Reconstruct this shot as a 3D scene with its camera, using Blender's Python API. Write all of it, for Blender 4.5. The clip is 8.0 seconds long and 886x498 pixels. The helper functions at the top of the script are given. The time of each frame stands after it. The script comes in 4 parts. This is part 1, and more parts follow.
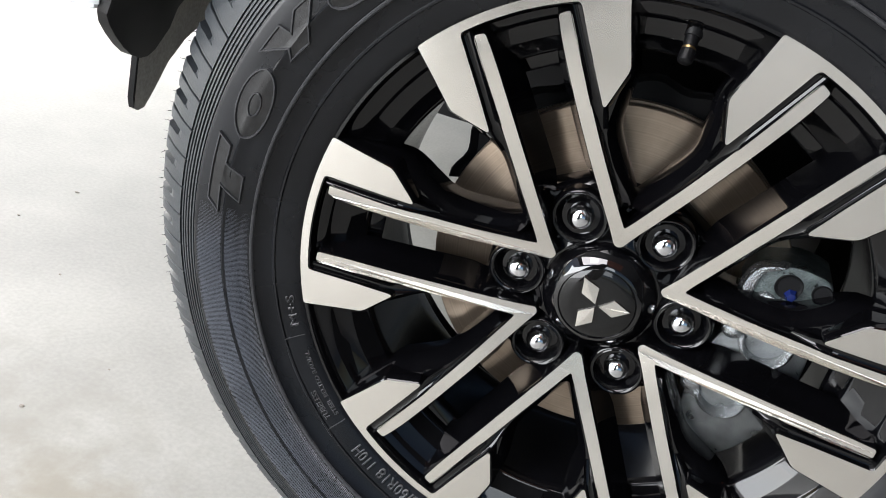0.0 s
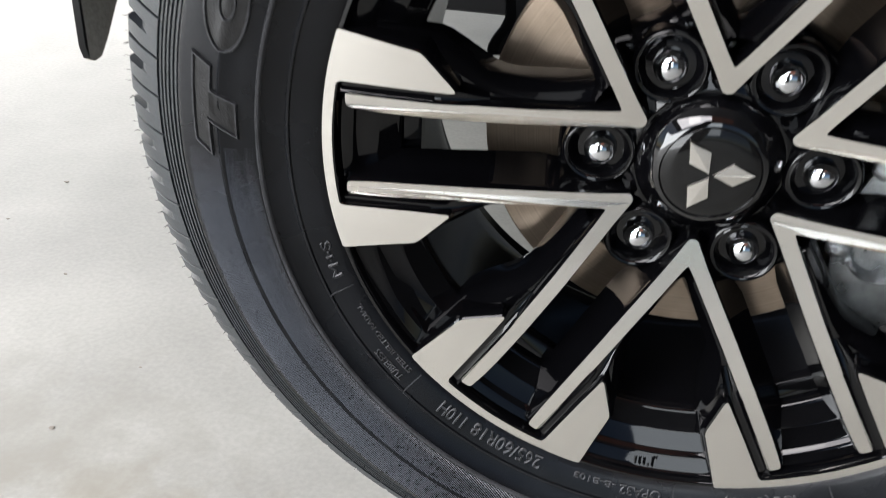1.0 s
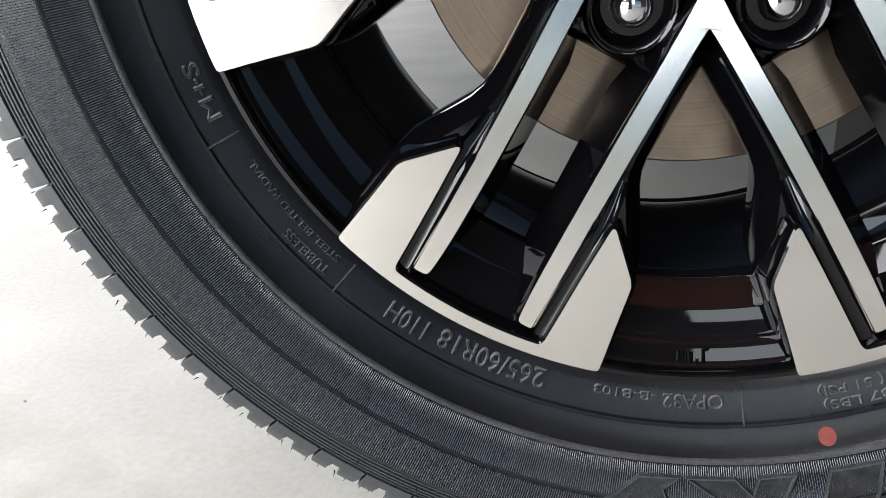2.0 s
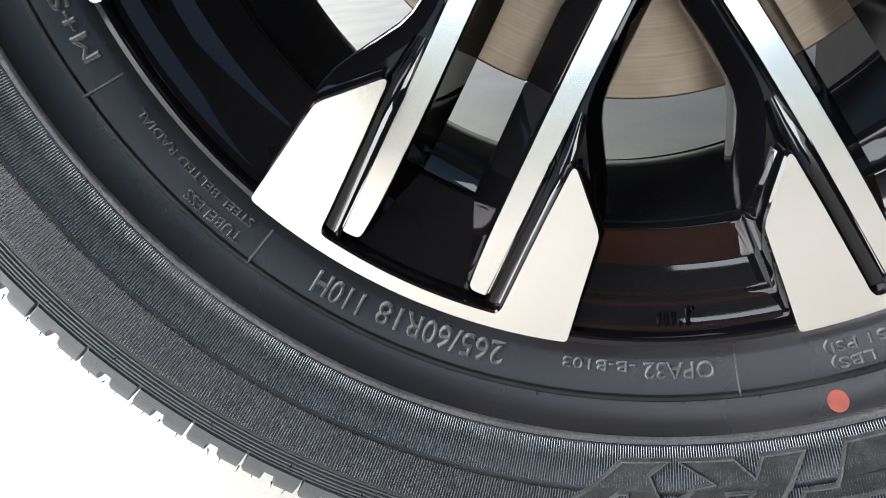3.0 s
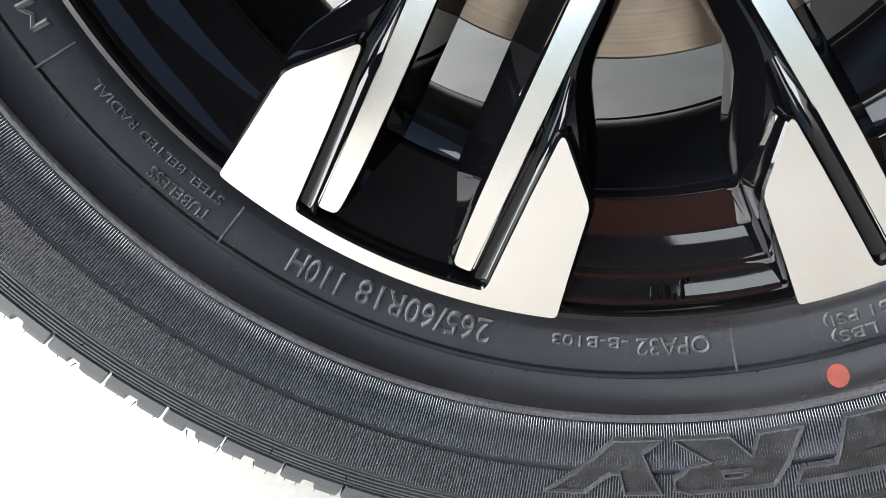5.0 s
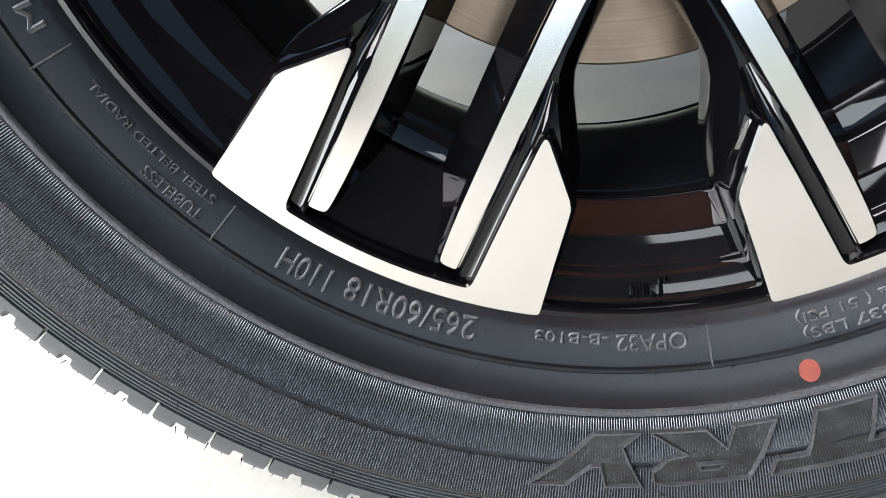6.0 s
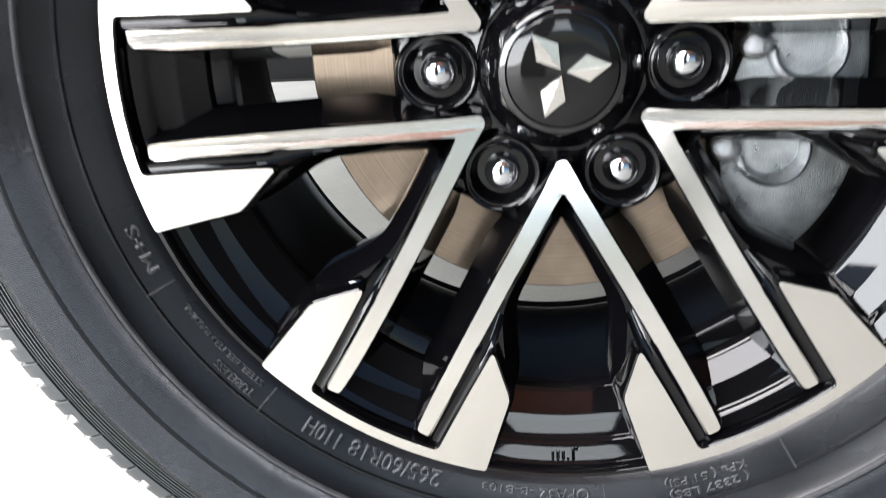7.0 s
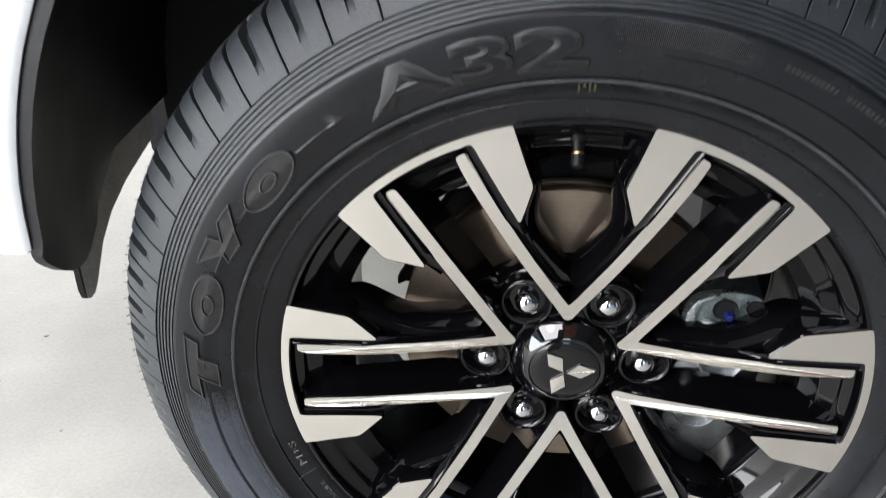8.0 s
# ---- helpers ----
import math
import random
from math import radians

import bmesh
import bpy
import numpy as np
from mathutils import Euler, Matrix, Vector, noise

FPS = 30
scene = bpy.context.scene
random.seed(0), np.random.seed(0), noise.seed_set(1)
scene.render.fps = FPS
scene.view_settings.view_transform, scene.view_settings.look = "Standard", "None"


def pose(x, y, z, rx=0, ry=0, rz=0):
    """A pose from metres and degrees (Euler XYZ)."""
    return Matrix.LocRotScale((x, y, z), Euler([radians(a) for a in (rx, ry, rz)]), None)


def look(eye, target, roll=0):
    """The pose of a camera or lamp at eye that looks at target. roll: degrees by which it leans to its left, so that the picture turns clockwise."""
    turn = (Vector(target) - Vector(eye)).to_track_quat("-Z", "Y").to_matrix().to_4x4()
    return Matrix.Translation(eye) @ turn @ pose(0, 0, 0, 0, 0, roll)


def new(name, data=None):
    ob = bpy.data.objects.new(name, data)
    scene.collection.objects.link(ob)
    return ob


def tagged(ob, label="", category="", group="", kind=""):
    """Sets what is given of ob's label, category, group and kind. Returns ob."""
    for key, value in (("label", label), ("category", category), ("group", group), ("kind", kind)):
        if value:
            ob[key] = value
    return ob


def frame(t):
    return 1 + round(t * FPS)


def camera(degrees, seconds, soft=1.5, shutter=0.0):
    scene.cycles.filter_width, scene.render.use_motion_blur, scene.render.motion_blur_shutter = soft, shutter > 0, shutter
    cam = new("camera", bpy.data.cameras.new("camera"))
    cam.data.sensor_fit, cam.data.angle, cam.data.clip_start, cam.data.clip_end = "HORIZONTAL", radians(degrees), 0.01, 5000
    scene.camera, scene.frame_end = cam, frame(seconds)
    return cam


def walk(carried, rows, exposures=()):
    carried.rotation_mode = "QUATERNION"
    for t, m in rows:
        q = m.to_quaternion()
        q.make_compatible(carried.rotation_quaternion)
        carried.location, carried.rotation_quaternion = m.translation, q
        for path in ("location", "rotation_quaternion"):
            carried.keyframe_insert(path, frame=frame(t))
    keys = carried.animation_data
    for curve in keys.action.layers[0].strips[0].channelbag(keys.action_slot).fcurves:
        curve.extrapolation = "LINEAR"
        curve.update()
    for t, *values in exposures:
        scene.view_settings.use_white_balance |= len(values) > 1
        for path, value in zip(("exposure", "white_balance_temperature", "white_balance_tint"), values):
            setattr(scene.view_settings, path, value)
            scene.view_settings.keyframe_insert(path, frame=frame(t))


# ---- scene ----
cam = camera(56.00, 8.0, 0.8, 0.2)
PATH = [
    (0.0, -0.0280, -0.5712, 0.6856, 62.35, -13.03, 16.50),
    (0.2, -0.0205, -0.5578, 0.6888, 62.51, -11.85, 16.96),
    (0.5, -0.0181, -0.5321, 0.6859, 61.92, -8.58, 17.07),
    (1.0, -0.0752, -0.4620, 0.6044, 57.92, -2.29, 11.98),
    (1.5, -0.0633, -0.4141, 0.4443, 61.84, 1.43, 10.70),
    (1.7, -0.0661, -0.3989, 0.4070, 64.37, 2.41, 9.30),
    (2.8, -0.0551, -0.3420, 0.3250, 68.95, 5.18, 6.52),
    (3.0, -0.0555, -0.3310, 0.3165, 68.55, 5.66, 5.47),
    (3.5, -0.0567, -0.3187, 0.3029, 68.10, 6.24, 4.56),
    (4.0, -0.0579, -0.3163, 0.3013, 67.10, 6.24, 4.54),
    (4.5, -0.0543, -0.3084, 0.3168, 64.80, 6.21, 4.54),
    (6.0, -0.0557, -0.3195, 0.3210, 65.17, 5.57, 3.27),
    (6.5, -0.0467, -0.3569, 0.3270, 69.64, 4.40, 3.10),
    (7.0, -0.0257, -0.4305, 0.4503, 69.13, 3.20, 4.37),
    (7.3, -0.0355, -0.4834, 0.5728, 65.01, 1.14, 4.35),
    (7.5, -0.0398, -0.5071, 0.6736, 60.51, 0.53, 4.71),
    (7.6, -0.0401, -0.5164, 0.7094, 59.32, 0.59, 4.94),
    (8.0, -0.0403, -0.5475, 0.8392, 59.23, 1.06, 5.67),
]
walk(cam, [(t, pose(x, y, z, rx, ry, rz)) for t, x, y, z, rx, ry, rz in PATH], [(0.0, -0.24), (1.0, -0.42), (1.5, -0.62), (1.7, -0.52), (2.8, 0.47), (3.0, 0.50), (4.5, 0.52), (6.0, 0.51), (6.5, 0.46), (7.0, 0.38), (7.5, 0.07), (8.0, -0.2)])

from mathutils.geometry import tessellate_polygon

# ---------------------------------------------------------------- light
world = bpy.data.worlds.new("sky")
scene.world = world
world.use_nodes = True
wn = world.node_tree
sky = wn.nodes.new("ShaderNodeTexSky")
sky.sky_type, sky.sun_disc = "NISHITA", False
sky.sun_elevation, sky.sun_rotation = radians(50), radians(250)
wn.links.new(sky.outputs["Color"], wn.nodes["Background"].inputs["Color"])
wn.nodes["Background"].inputs["Strength"].default_value = 0.12

sun = new("sun", bpy.data.lights.new("sun", "SUN"))
sun.data.energy, sun.data.angle, sun.data.color = 0.3, radians(15), (1.0, 0.96, 0.9)
sun.matrix_world = look((-5, -5, 9), (0, 0, 0))


def daylight(name, eye, target, w, h, watts, colour=(1.0, 0.985, 0.96)):
    """An area lamp that stands in for daylight from an unseen open bay."""
    lamp = new(name, bpy.data.lights.new(name, "AREA"))
    lamp.data.shape, lamp.data.size, lamp.data.size_y = "RECTANGLE", w, h
    lamp.data.energy, lamp.data.color = watts, colour
    lamp.matrix_world = look(eye, target)


daylight("daylight_side_bay", (-4.2, 2.2, 1.40), (-0.6, 0.55, 0.15), 7.0, 2.6, 520, (1.0, 0.975, 0.94))
daylight("daylight_front_bay", (-3.1, -3.4, 1.15), (0, 0, 0.3), 4.8, 2.1, 450, (0.95, 0.972, 1.0))
daylight("daylight_right_bay", (0.14, -2.12, 1.30), (0, 0, 0.3), 0.45, 0.90, 6.5, (0.90, 0.96, 1.0))
daylight("daylight_roof_bay", (-2.1, -2.65, 3.58), (-2.1, -2.65, 0), 3.6, 2.4, 330, (1.0, 0.962, 0.99))


# ---------------------------------------------------------------- materials
def material(name, base, rough=0.5, metal=0.0, vary=0.15, size=8.0, grain=0.0, bump=0.0, fine=300.0, coat=0.0, second=None, rvary=0.1, stretch=None, spec=0.5, turned=0.0):
    """A surface with broad stains, fine grain and relief, at sizes in metres."""
    m = bpy.data.materials.new(name)
    m.use_nodes = True
    t, n, l = m.node_tree, m.node_tree.nodes, m.node_tree.links
    b = n["Principled BSDF"]
    co = n.new("ShaderNodeTexCoord").outputs["Object"]
    if stretch:
        mp = n.new("ShaderNodeMapping")
        mp.inputs["Scale"].default_value = stretch
        l.new(co, mp.inputs["Vector"])
        co = mp.outputs["Vector"]
    broad, small = n.new("ShaderNodeTexNoise"), n.new("ShaderNodeTexNoise")
    for q, s, d in ((broad, size, 5.0), (small, fine, 3.0)):
        q.inputs["Scale"].default_value, q.inputs["Detail"].default_value = s, d
        l.new(co, q.inputs["Vector"])
    ramp = n.new("ShaderNodeValToRGB")
    ramp.color_ramp.elements[0].position, ramp.color_ramp.elements[1].position = 0.3, 0.7
    dark = second or tuple(c * (1 - vary) for c in base)
    lite = tuple(min(1, c * (1 + vary * 0.5)) for c in base)
    ramp.color_ramp.elements[0].color, ramp.color_ramp.elements[1].color = (*dark, 1), (*lite, 1)
    l.new(broad.outputs["Fac"], ramp.inputs["Fac"])
    col = ramp.outputs["Color"]
    if grain:
        mx = n.new("ShaderNodeMix")
        mx.data_type, mx.blend_type = "RGBA", "MULTIPLY"
        gr = n.new("ShaderNodeMapRange")
        gr.inputs["From Min"].default_value, gr.inputs["From Max"].default_value = 0.3, 0.7
        gr.inputs["To Min"].default_value, gr.inputs["To Max"].default_value = 1 - grain, 1 + grain * 0.4
        l.new(small.outputs["Fac"], gr.inputs["Value"])
        mx.inputs["Factor"].default_value = 1
        l.new(col, mx.inputs[6])
        l.new(gr.outputs["Result"], mx.inputs[7])
        col = mx.outputs[2]
    if turned:
        # fine concentric lines left by turning
        sp, ln, tn, tr, tm = n.new("ShaderNodeVectorMath"), n.new("ShaderNodeVectorMath"), n.new("ShaderNodeTexNoise"), n.new("ShaderNodeMapRange"), n.new("ShaderNodeMix")
        sp.operation, ln.operation = "MULTIPLY", "LENGTH"
        sp.inputs[1].default_value = (1, 0, 1)
        l.new(co, sp.inputs[0])
        l.new(sp.outputs["Vector"], ln.inputs[0])
        tn.noise_dimensions = "1D"
        tn.inputs["Scale"].default_value, tn.inputs["Detail"].default_value = 700.0, 4.0
        l.new(ln.outputs["Value"], tn.inputs["W"])
        tr.inputs["From Min"].default_value, tr.inputs["From Max"].default_value = 0.3, 0.7
        tr.inputs["To Min"].default_value, tr.inputs["To Max"].default_value = 1 - turned, 1 + turned * 0.5
        l.new(tn.outputs["Fac"], tr.inputs["Value"])
        tm.data_type, tm.blend_type = "RGBA", "MULTIPLY"
        tm.inputs["Factor"].default_value = 1
        l.new(col, tm.inputs[6])
        l.new(tr.outputs["Result"], tm.inputs[7])
        col = tm.outputs[2]
    l.new(col, b.inputs["Base Color"])
    rr = n.new("ShaderNodeMapRange")
    rr.inputs["To Min"].default_value, rr.inputs["To Max"].default_value = max(0.02, rough - rvary), min(1, rough + rvary)
    l.new(broad.outputs["Fac"], rr.inputs["Value"])
    l.new(rr.outputs["Result"], b.inputs["Roughness"])
    b.inputs["Metallic"].default_value = metal
    b.inputs["Specular IOR Level"].default_value = spec
    b.inputs["Coat Weight"].default_value = coat
    b.inputs["Coat Roughness"].default_value = 0.04
    if bump:
        bp = n.new("ShaderNodeBump")
        bp.inputs["Strength"].default_value, bp.inputs["Distance"].default_value = bump, 0.001
        l.new(small.outputs["Fac"], bp.inputs["Height"])
        l.new(bp.outputs["Normal"], b.inputs["Normal"])
    return m


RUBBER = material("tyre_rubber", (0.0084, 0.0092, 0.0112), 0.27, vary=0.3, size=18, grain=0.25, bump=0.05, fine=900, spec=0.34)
LETTER = material("moulded_letter_rubber", (0.016, 0.016, 0.017), 0.24, vary=0.2, size=40, grain=0.2, fine=900, spec=0.6)
BADGE = material("badge_rubber", (0.013, 0.013, 0.0135), 0.38, vary=0.7, size=160, grain=0.4, bump=0.3, fine=900)
# pale colour that paints the highlight on the letters' bevels
LIT_EDGE = material("lit_letter_edge", (0.11, 0.112, 0.118), 0.42, vary=0.5, size=90, grain=0.4, fine=900)
RUBBER_WORN = material("scuffed_rubber", (0.038, 0.039, 0.043), 0.6, vary=0.4, size=60, grain=0.5, bump=0.4, fine=700)
# same rubber as the tyre; the ribs' bluish sky sheen is put into the colour
RIBBED = material("ribbed_rubber_sheen", (0.096, 0.105, 0.124), 0.36, vary=0.2, size=20, grain=0.2, bump=0.1, fine=900, spec=0.8)
# bluish sky light on tread and shoulder is put into this colour
TREAD = material("sky_lit_tread_rubber", (0.024, 0.0285, 0.033), 0.48, vary=0.3, size=25, grain=0.3, bump=0.2, fine=600)
GLOSS = material("gloss_black_paint", (0.002, 0.002, 0.0025), 0.035, vary=0.2, size=30, rvary=0.015, spec=0.44)
CUT = material("machined_aluminium", (0.85, 0.82, 0.765), 0.23, metal=1.0, vary=0.05, size=20, grain=0.04, fine=1200, rvary=0.03, turned=0.012)
BARREL = material("satin_black_barrel", (0.004, 0.004, 0.005), 0.16, vary=0.3, size=25, rvary=0.04, spec=0.22)
CHROME = material("chrome", (0.75, 0.76, 0.78), 0.06, metal=1.0, vary=0.03, rvary=0.02)
CAP_RING = material("polished_black_cap", (0.002, 0.002, 0.0025), 0.03, vary=0.2, size=30, rvary=0.01, spec=0.9)
CAP_MATT = material("cap_face_black", (0.006, 0.006, 0.006), 0.07, vary=0.2, rvary=0.02, spec=0.4)
DISC = material("brake_disc_steel", (0.365, 0.288, 0.22), 0.31, metal=0.82, vary=0.2, size=12, grain=0.12, fine=90, rvary=0.06, turned=0.12)
CAST = material("cast_aluminium", (0.55, 0.57, 0.58), 0.24, metal=0.95, vary=0.3, size=40, grain=0.35, bump=0.85, fine=1300)
CAST_DARK = material("grey_cast_iron", (0.36, 0.38, 0.385), 0.3, metal=0.95, vary=0.4, size=60, grain=0.4, bump=0.6, fine=1500)
IRON = material("dark_green_grey_iron", (0.18, 0.215, 0.215), 0.30, metal=0.9, vary=0.5, size=90, grain=0.5, bump=0.9, fine=1100)
BLUE = material("blue_plastic", (0.005, 0.012, 0.08), 0.25)
RED = material("red_paint_mark", (0.18, 0.030, 0.017), 0.5, vary=0.2, size=200, grain=0.15, fine=900)
CHALK = material("yellow_chalk", (0.055, 0.055, 0.018), 0.8, vary=0.5, size=300, grain=0.5, fine=900)
BRASS = material("brass", (0.6, 0.42, 0.2), 0.35, metal=1.0)
PLASTIC = material("black_plastic", (0.0045, 0.0045, 0.005), 0.42, spec=0.2, vary=0.3, size=20, bump=0.2, fine=900)
LINER = material("black_liner", (0.006, 0.006, 0.007), 0.7, spec=0.25, vary=0.3, size=10, bump=0.2, fine=500)
# pale beige that stands for floor light on the flap's face
FLAP = material("floor_lit_flap", (0.38, 0.355, 0.315), 0.6, vary=0.3, size=15, grain=0.2, bump=0.2)
PEARL = material("white_car_paint", (0.78, 0.80, 0.82), 0.25, vary=0.03, coat=0.5, rvary=0.03)
FLOOR = material("pale_floor", (0.43, 0.424, 0.395), 0.48, vary=0.17, size=5.0, grain=0.09, fine=170, bump=0.04, rvary=0.03, spec=0.4)


def brush_round(m, amount):
    """Turned metal: highlights fan out from the axle, as the grain runs round it."""
    n, l = m.node_tree.nodes, m.node_tree.links
    b = n["Principled BSDF"]
    tg = n.new("ShaderNodeTangent")
    tg.direction_type, tg.axis = "RADIAL", "Y"
    l.new(tg.outputs["Tangent"], b.inputs["Tangent"])
    b.inputs["Anisotropic"].default_value, b.inputs["Anisotropic Rotation"].default_value = amount, 0.25


brush_round(DISC, 0.85)
GRIT = material("grit", (0.32, 0.29, 0.25), 0.7)


def stain_and_shade_floor(m):
    """A brownish stain beside the wheel, widened to paint in shade on the floor, feathered by noise."""
    t, n, l = m.node_tree, m.node_tree.nodes, m.node_tree.links
    b = n["Principled BSDF"]
    geo = n.new("ShaderNodeTexCoord").outputs["Object"]
    col = b.inputs["Base Color"].links[0].from_socket
    # brown stain first, then a broad grey patch; both also darken the floor as shade
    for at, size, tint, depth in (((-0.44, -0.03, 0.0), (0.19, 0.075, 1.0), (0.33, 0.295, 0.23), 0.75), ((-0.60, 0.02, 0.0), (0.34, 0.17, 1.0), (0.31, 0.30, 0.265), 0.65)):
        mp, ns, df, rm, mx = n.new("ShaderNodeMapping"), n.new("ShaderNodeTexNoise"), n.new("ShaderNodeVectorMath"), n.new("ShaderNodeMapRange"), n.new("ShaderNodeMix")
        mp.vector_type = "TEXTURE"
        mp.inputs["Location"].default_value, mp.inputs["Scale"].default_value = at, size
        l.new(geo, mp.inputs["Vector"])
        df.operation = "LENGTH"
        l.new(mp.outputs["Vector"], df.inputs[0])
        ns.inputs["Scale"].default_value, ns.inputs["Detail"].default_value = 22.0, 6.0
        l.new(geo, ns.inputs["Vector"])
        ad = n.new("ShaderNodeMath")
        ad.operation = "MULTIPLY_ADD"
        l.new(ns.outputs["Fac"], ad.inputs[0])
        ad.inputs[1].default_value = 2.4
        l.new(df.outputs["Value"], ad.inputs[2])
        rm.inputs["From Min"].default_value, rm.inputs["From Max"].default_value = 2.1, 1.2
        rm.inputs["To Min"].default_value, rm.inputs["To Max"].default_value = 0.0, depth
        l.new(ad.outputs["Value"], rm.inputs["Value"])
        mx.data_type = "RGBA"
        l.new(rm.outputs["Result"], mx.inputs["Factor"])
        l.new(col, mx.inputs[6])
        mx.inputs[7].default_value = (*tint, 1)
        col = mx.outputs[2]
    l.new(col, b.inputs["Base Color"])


stain_and_shade_floor(FLOOR)
# near black, so that the added walls reflect as dark
WALL = material("unseen_dark_wall", (0.018, 0.017, 0.016), 0.8, vary=0.1, size=1.5)
RED_BROWN = material("red_brown_overhead", (0.40, 0.155, 0.10), 0.6, vary=0.3, size=2.0, grain=0.2, fine=40)
CEIL = material("dark_ceiling", (0.10, 0.10, 0.105), 0.8, vary=0.1, size=1.0)

# ---------------------------------------------------------------- building blocks
HUB = Vector((0, 0, 0.376))  # middle of the wheel's outer face; x along the car, y into it


def link(name, bm, mats, parent=None, label="", smooth=35):
    """One mesh object, built round the wheel's middle."""
    bmesh.ops.recalc_face_normals(bm, faces=bm.faces)
    me = bpy.data.meshes.new(name)
    bm.to_mesh(me)
    bm.free()
    for m in mats if isinstance(mats, (list, tuple)) else [mats]:
        me.materials.append(m)
    if smooth:
        me.polygons.foreach_set("use_smooth", [True] * len(me.polygons))
        me.set_sharp_from_angle(angle=radians(smooth))
    return hang(name, me, parent, label)


def hang(name, me, parent=None, label="", turn=0.0):
    ob = new(name, me)
    m = Matrix.Translation(HUB) @ Matrix.Rotation(-radians(turn), 4, "Y")
    if parent:
        ob.parent = parent
        top = Matrix.Identity(4)
        p = parent
        while p:
            top = p.matrix_basis @ top
            p = p.parent
        ob.matrix_basis = top.inverted() @ m
    else:
        ob.matrix_basis = m
    if label:
        tagged(ob, label)
    return ob


part = link


def thing(name, base, label, category, **more):
    e = new(name)
    e.empty_display_size = 0.05
    e.matrix_basis = Matrix.Translation(base)
    return tagged(e, label, category, **more)


def polar(r, a, y):
    return Vector((r * math.cos(radians(a)), y, r * math.sin(radians(a))))


def at_spoke(u, v, k, y):
    a = radians(k)
    return Vector((u * math.cos(a) - v * math.sin(a), y, u * math.sin(a) + v * math.cos(a)))


def lathe(bm, prof, segs=96, a0=0.0, a1=360.0, closed=False, mat=0):
    """Turns a profile of (radius, depth) round the wheel's axle."""
    full = a1 - a0 >= 360
    rings = []
    for i in range(segs if full else segs + 1):
        a = a0 + (a1 - a0) * i / segs
        rings.append([bm.verts.new(polar(r, a, y)) for r, y in prof])
    n = len(prof)
    for i in range(segs):
        A, B = rings[i], rings[(i + 1) % len(rings)]
        for j in range(n if closed else n - 1):
            f = bm.faces.new((A[j], A[(j + 1) % n], B[(j + 1) % n], B[j]))
            f.material_index = mat
    if closed and not full:
        bm.faces.new(rings[0])
        bm.faces.new(rings[-1])
    return bm


def box(bm, lo, hi, bevel=0.0, m=None):
    g = bmesh.ops.create_cube(bm, size=1.0)["verts"]
    c, s = (Vector(lo) + Vector(hi)) / 2, Vector(hi) - Vector(lo)
    for v in g:
        v.co = Vector((v.co.x * s.x, v.co.y * s.y, v.co.z * s.z)) + c
    if bevel:
        edges = list({e for v in g for e in v.link_edges})
        r = bmesh.ops.bevel(bm, geom=edges, offset=bevel, segments=2, affect="EDGES", profile=0.5)
        g = list({v for f in r["faces"] for v in f.verts} | {v for v in g if v.is_valid})
    if m:
        for v in g:
            v.co = m @ v.co
    return g


def mapped(x, xs, ys):
    return float(np.interp(x, xs, ys))


def face_y(r):
    """Depth of the broad spoke ends' machined front at a radius: flat, falling off a little inwards."""
    return mapped(r, (0.15, 0.165, 0.245), (0.0045, 0.0034, 0.0))


def arm_y(r):
    """Depth of the arms' machined front: flush at the rim, dished in one even curve towards the hub."""
    return 0.0034 + 0.539 * max(0.0, 0.228 - r) ** 1.7


def offset_loop(pts, d):
    """The loop of (x, z) moved outwards by d (counter-clockwise loops)."""
    out, n = [], len(pts)
    for i in range(n):
        p, q, s = np.array(pts[i - 1]), np.array(pts[i]), np.array(pts[(i + 1) % n])
        e, f = q - p, s - q
        e, f = e / (np.linalg.norm(e) + 1e-12), f / (np.linalg.norm(f) + 1e-12)
        a, b = np.array((e[1], -e[0])), np.array((f[1], -f[0]))
        m = a + b
        m = m / max(np.linalg.norm(m), 1e-9)
        out.append(q + m * d / max(0.55, float(m @ a)))
    return out


def fillet(loop, size, turn=28):
    """The loop of (x, z) with its sharp corners rounded off."""
    out, n = [], len(loop)
    for i in range(n):
        p, q, t = (np.array(loop[j % n], float) for j in (i - 1, i, i + 1))
        a, b = p - q, t - q
        la, lb = np.linalg.norm(a), np.linalg.norm(b)
        if math.degrees(math.acos(max(-1, min(1, float(a @ b) / (la * lb))))) > 180 - turn:
            out.append(tuple(q))
            continue
        p, t = q + a * min(size / la, 0.45), q + b * min(size / lb, 0.45)
        out += [tuple(p * (1 - w) ** 2 + q * 2 * w * (1 - w) + t * w ** 2) for w in (0, 0.25, 0.5, 0.75, 1)]
    return out


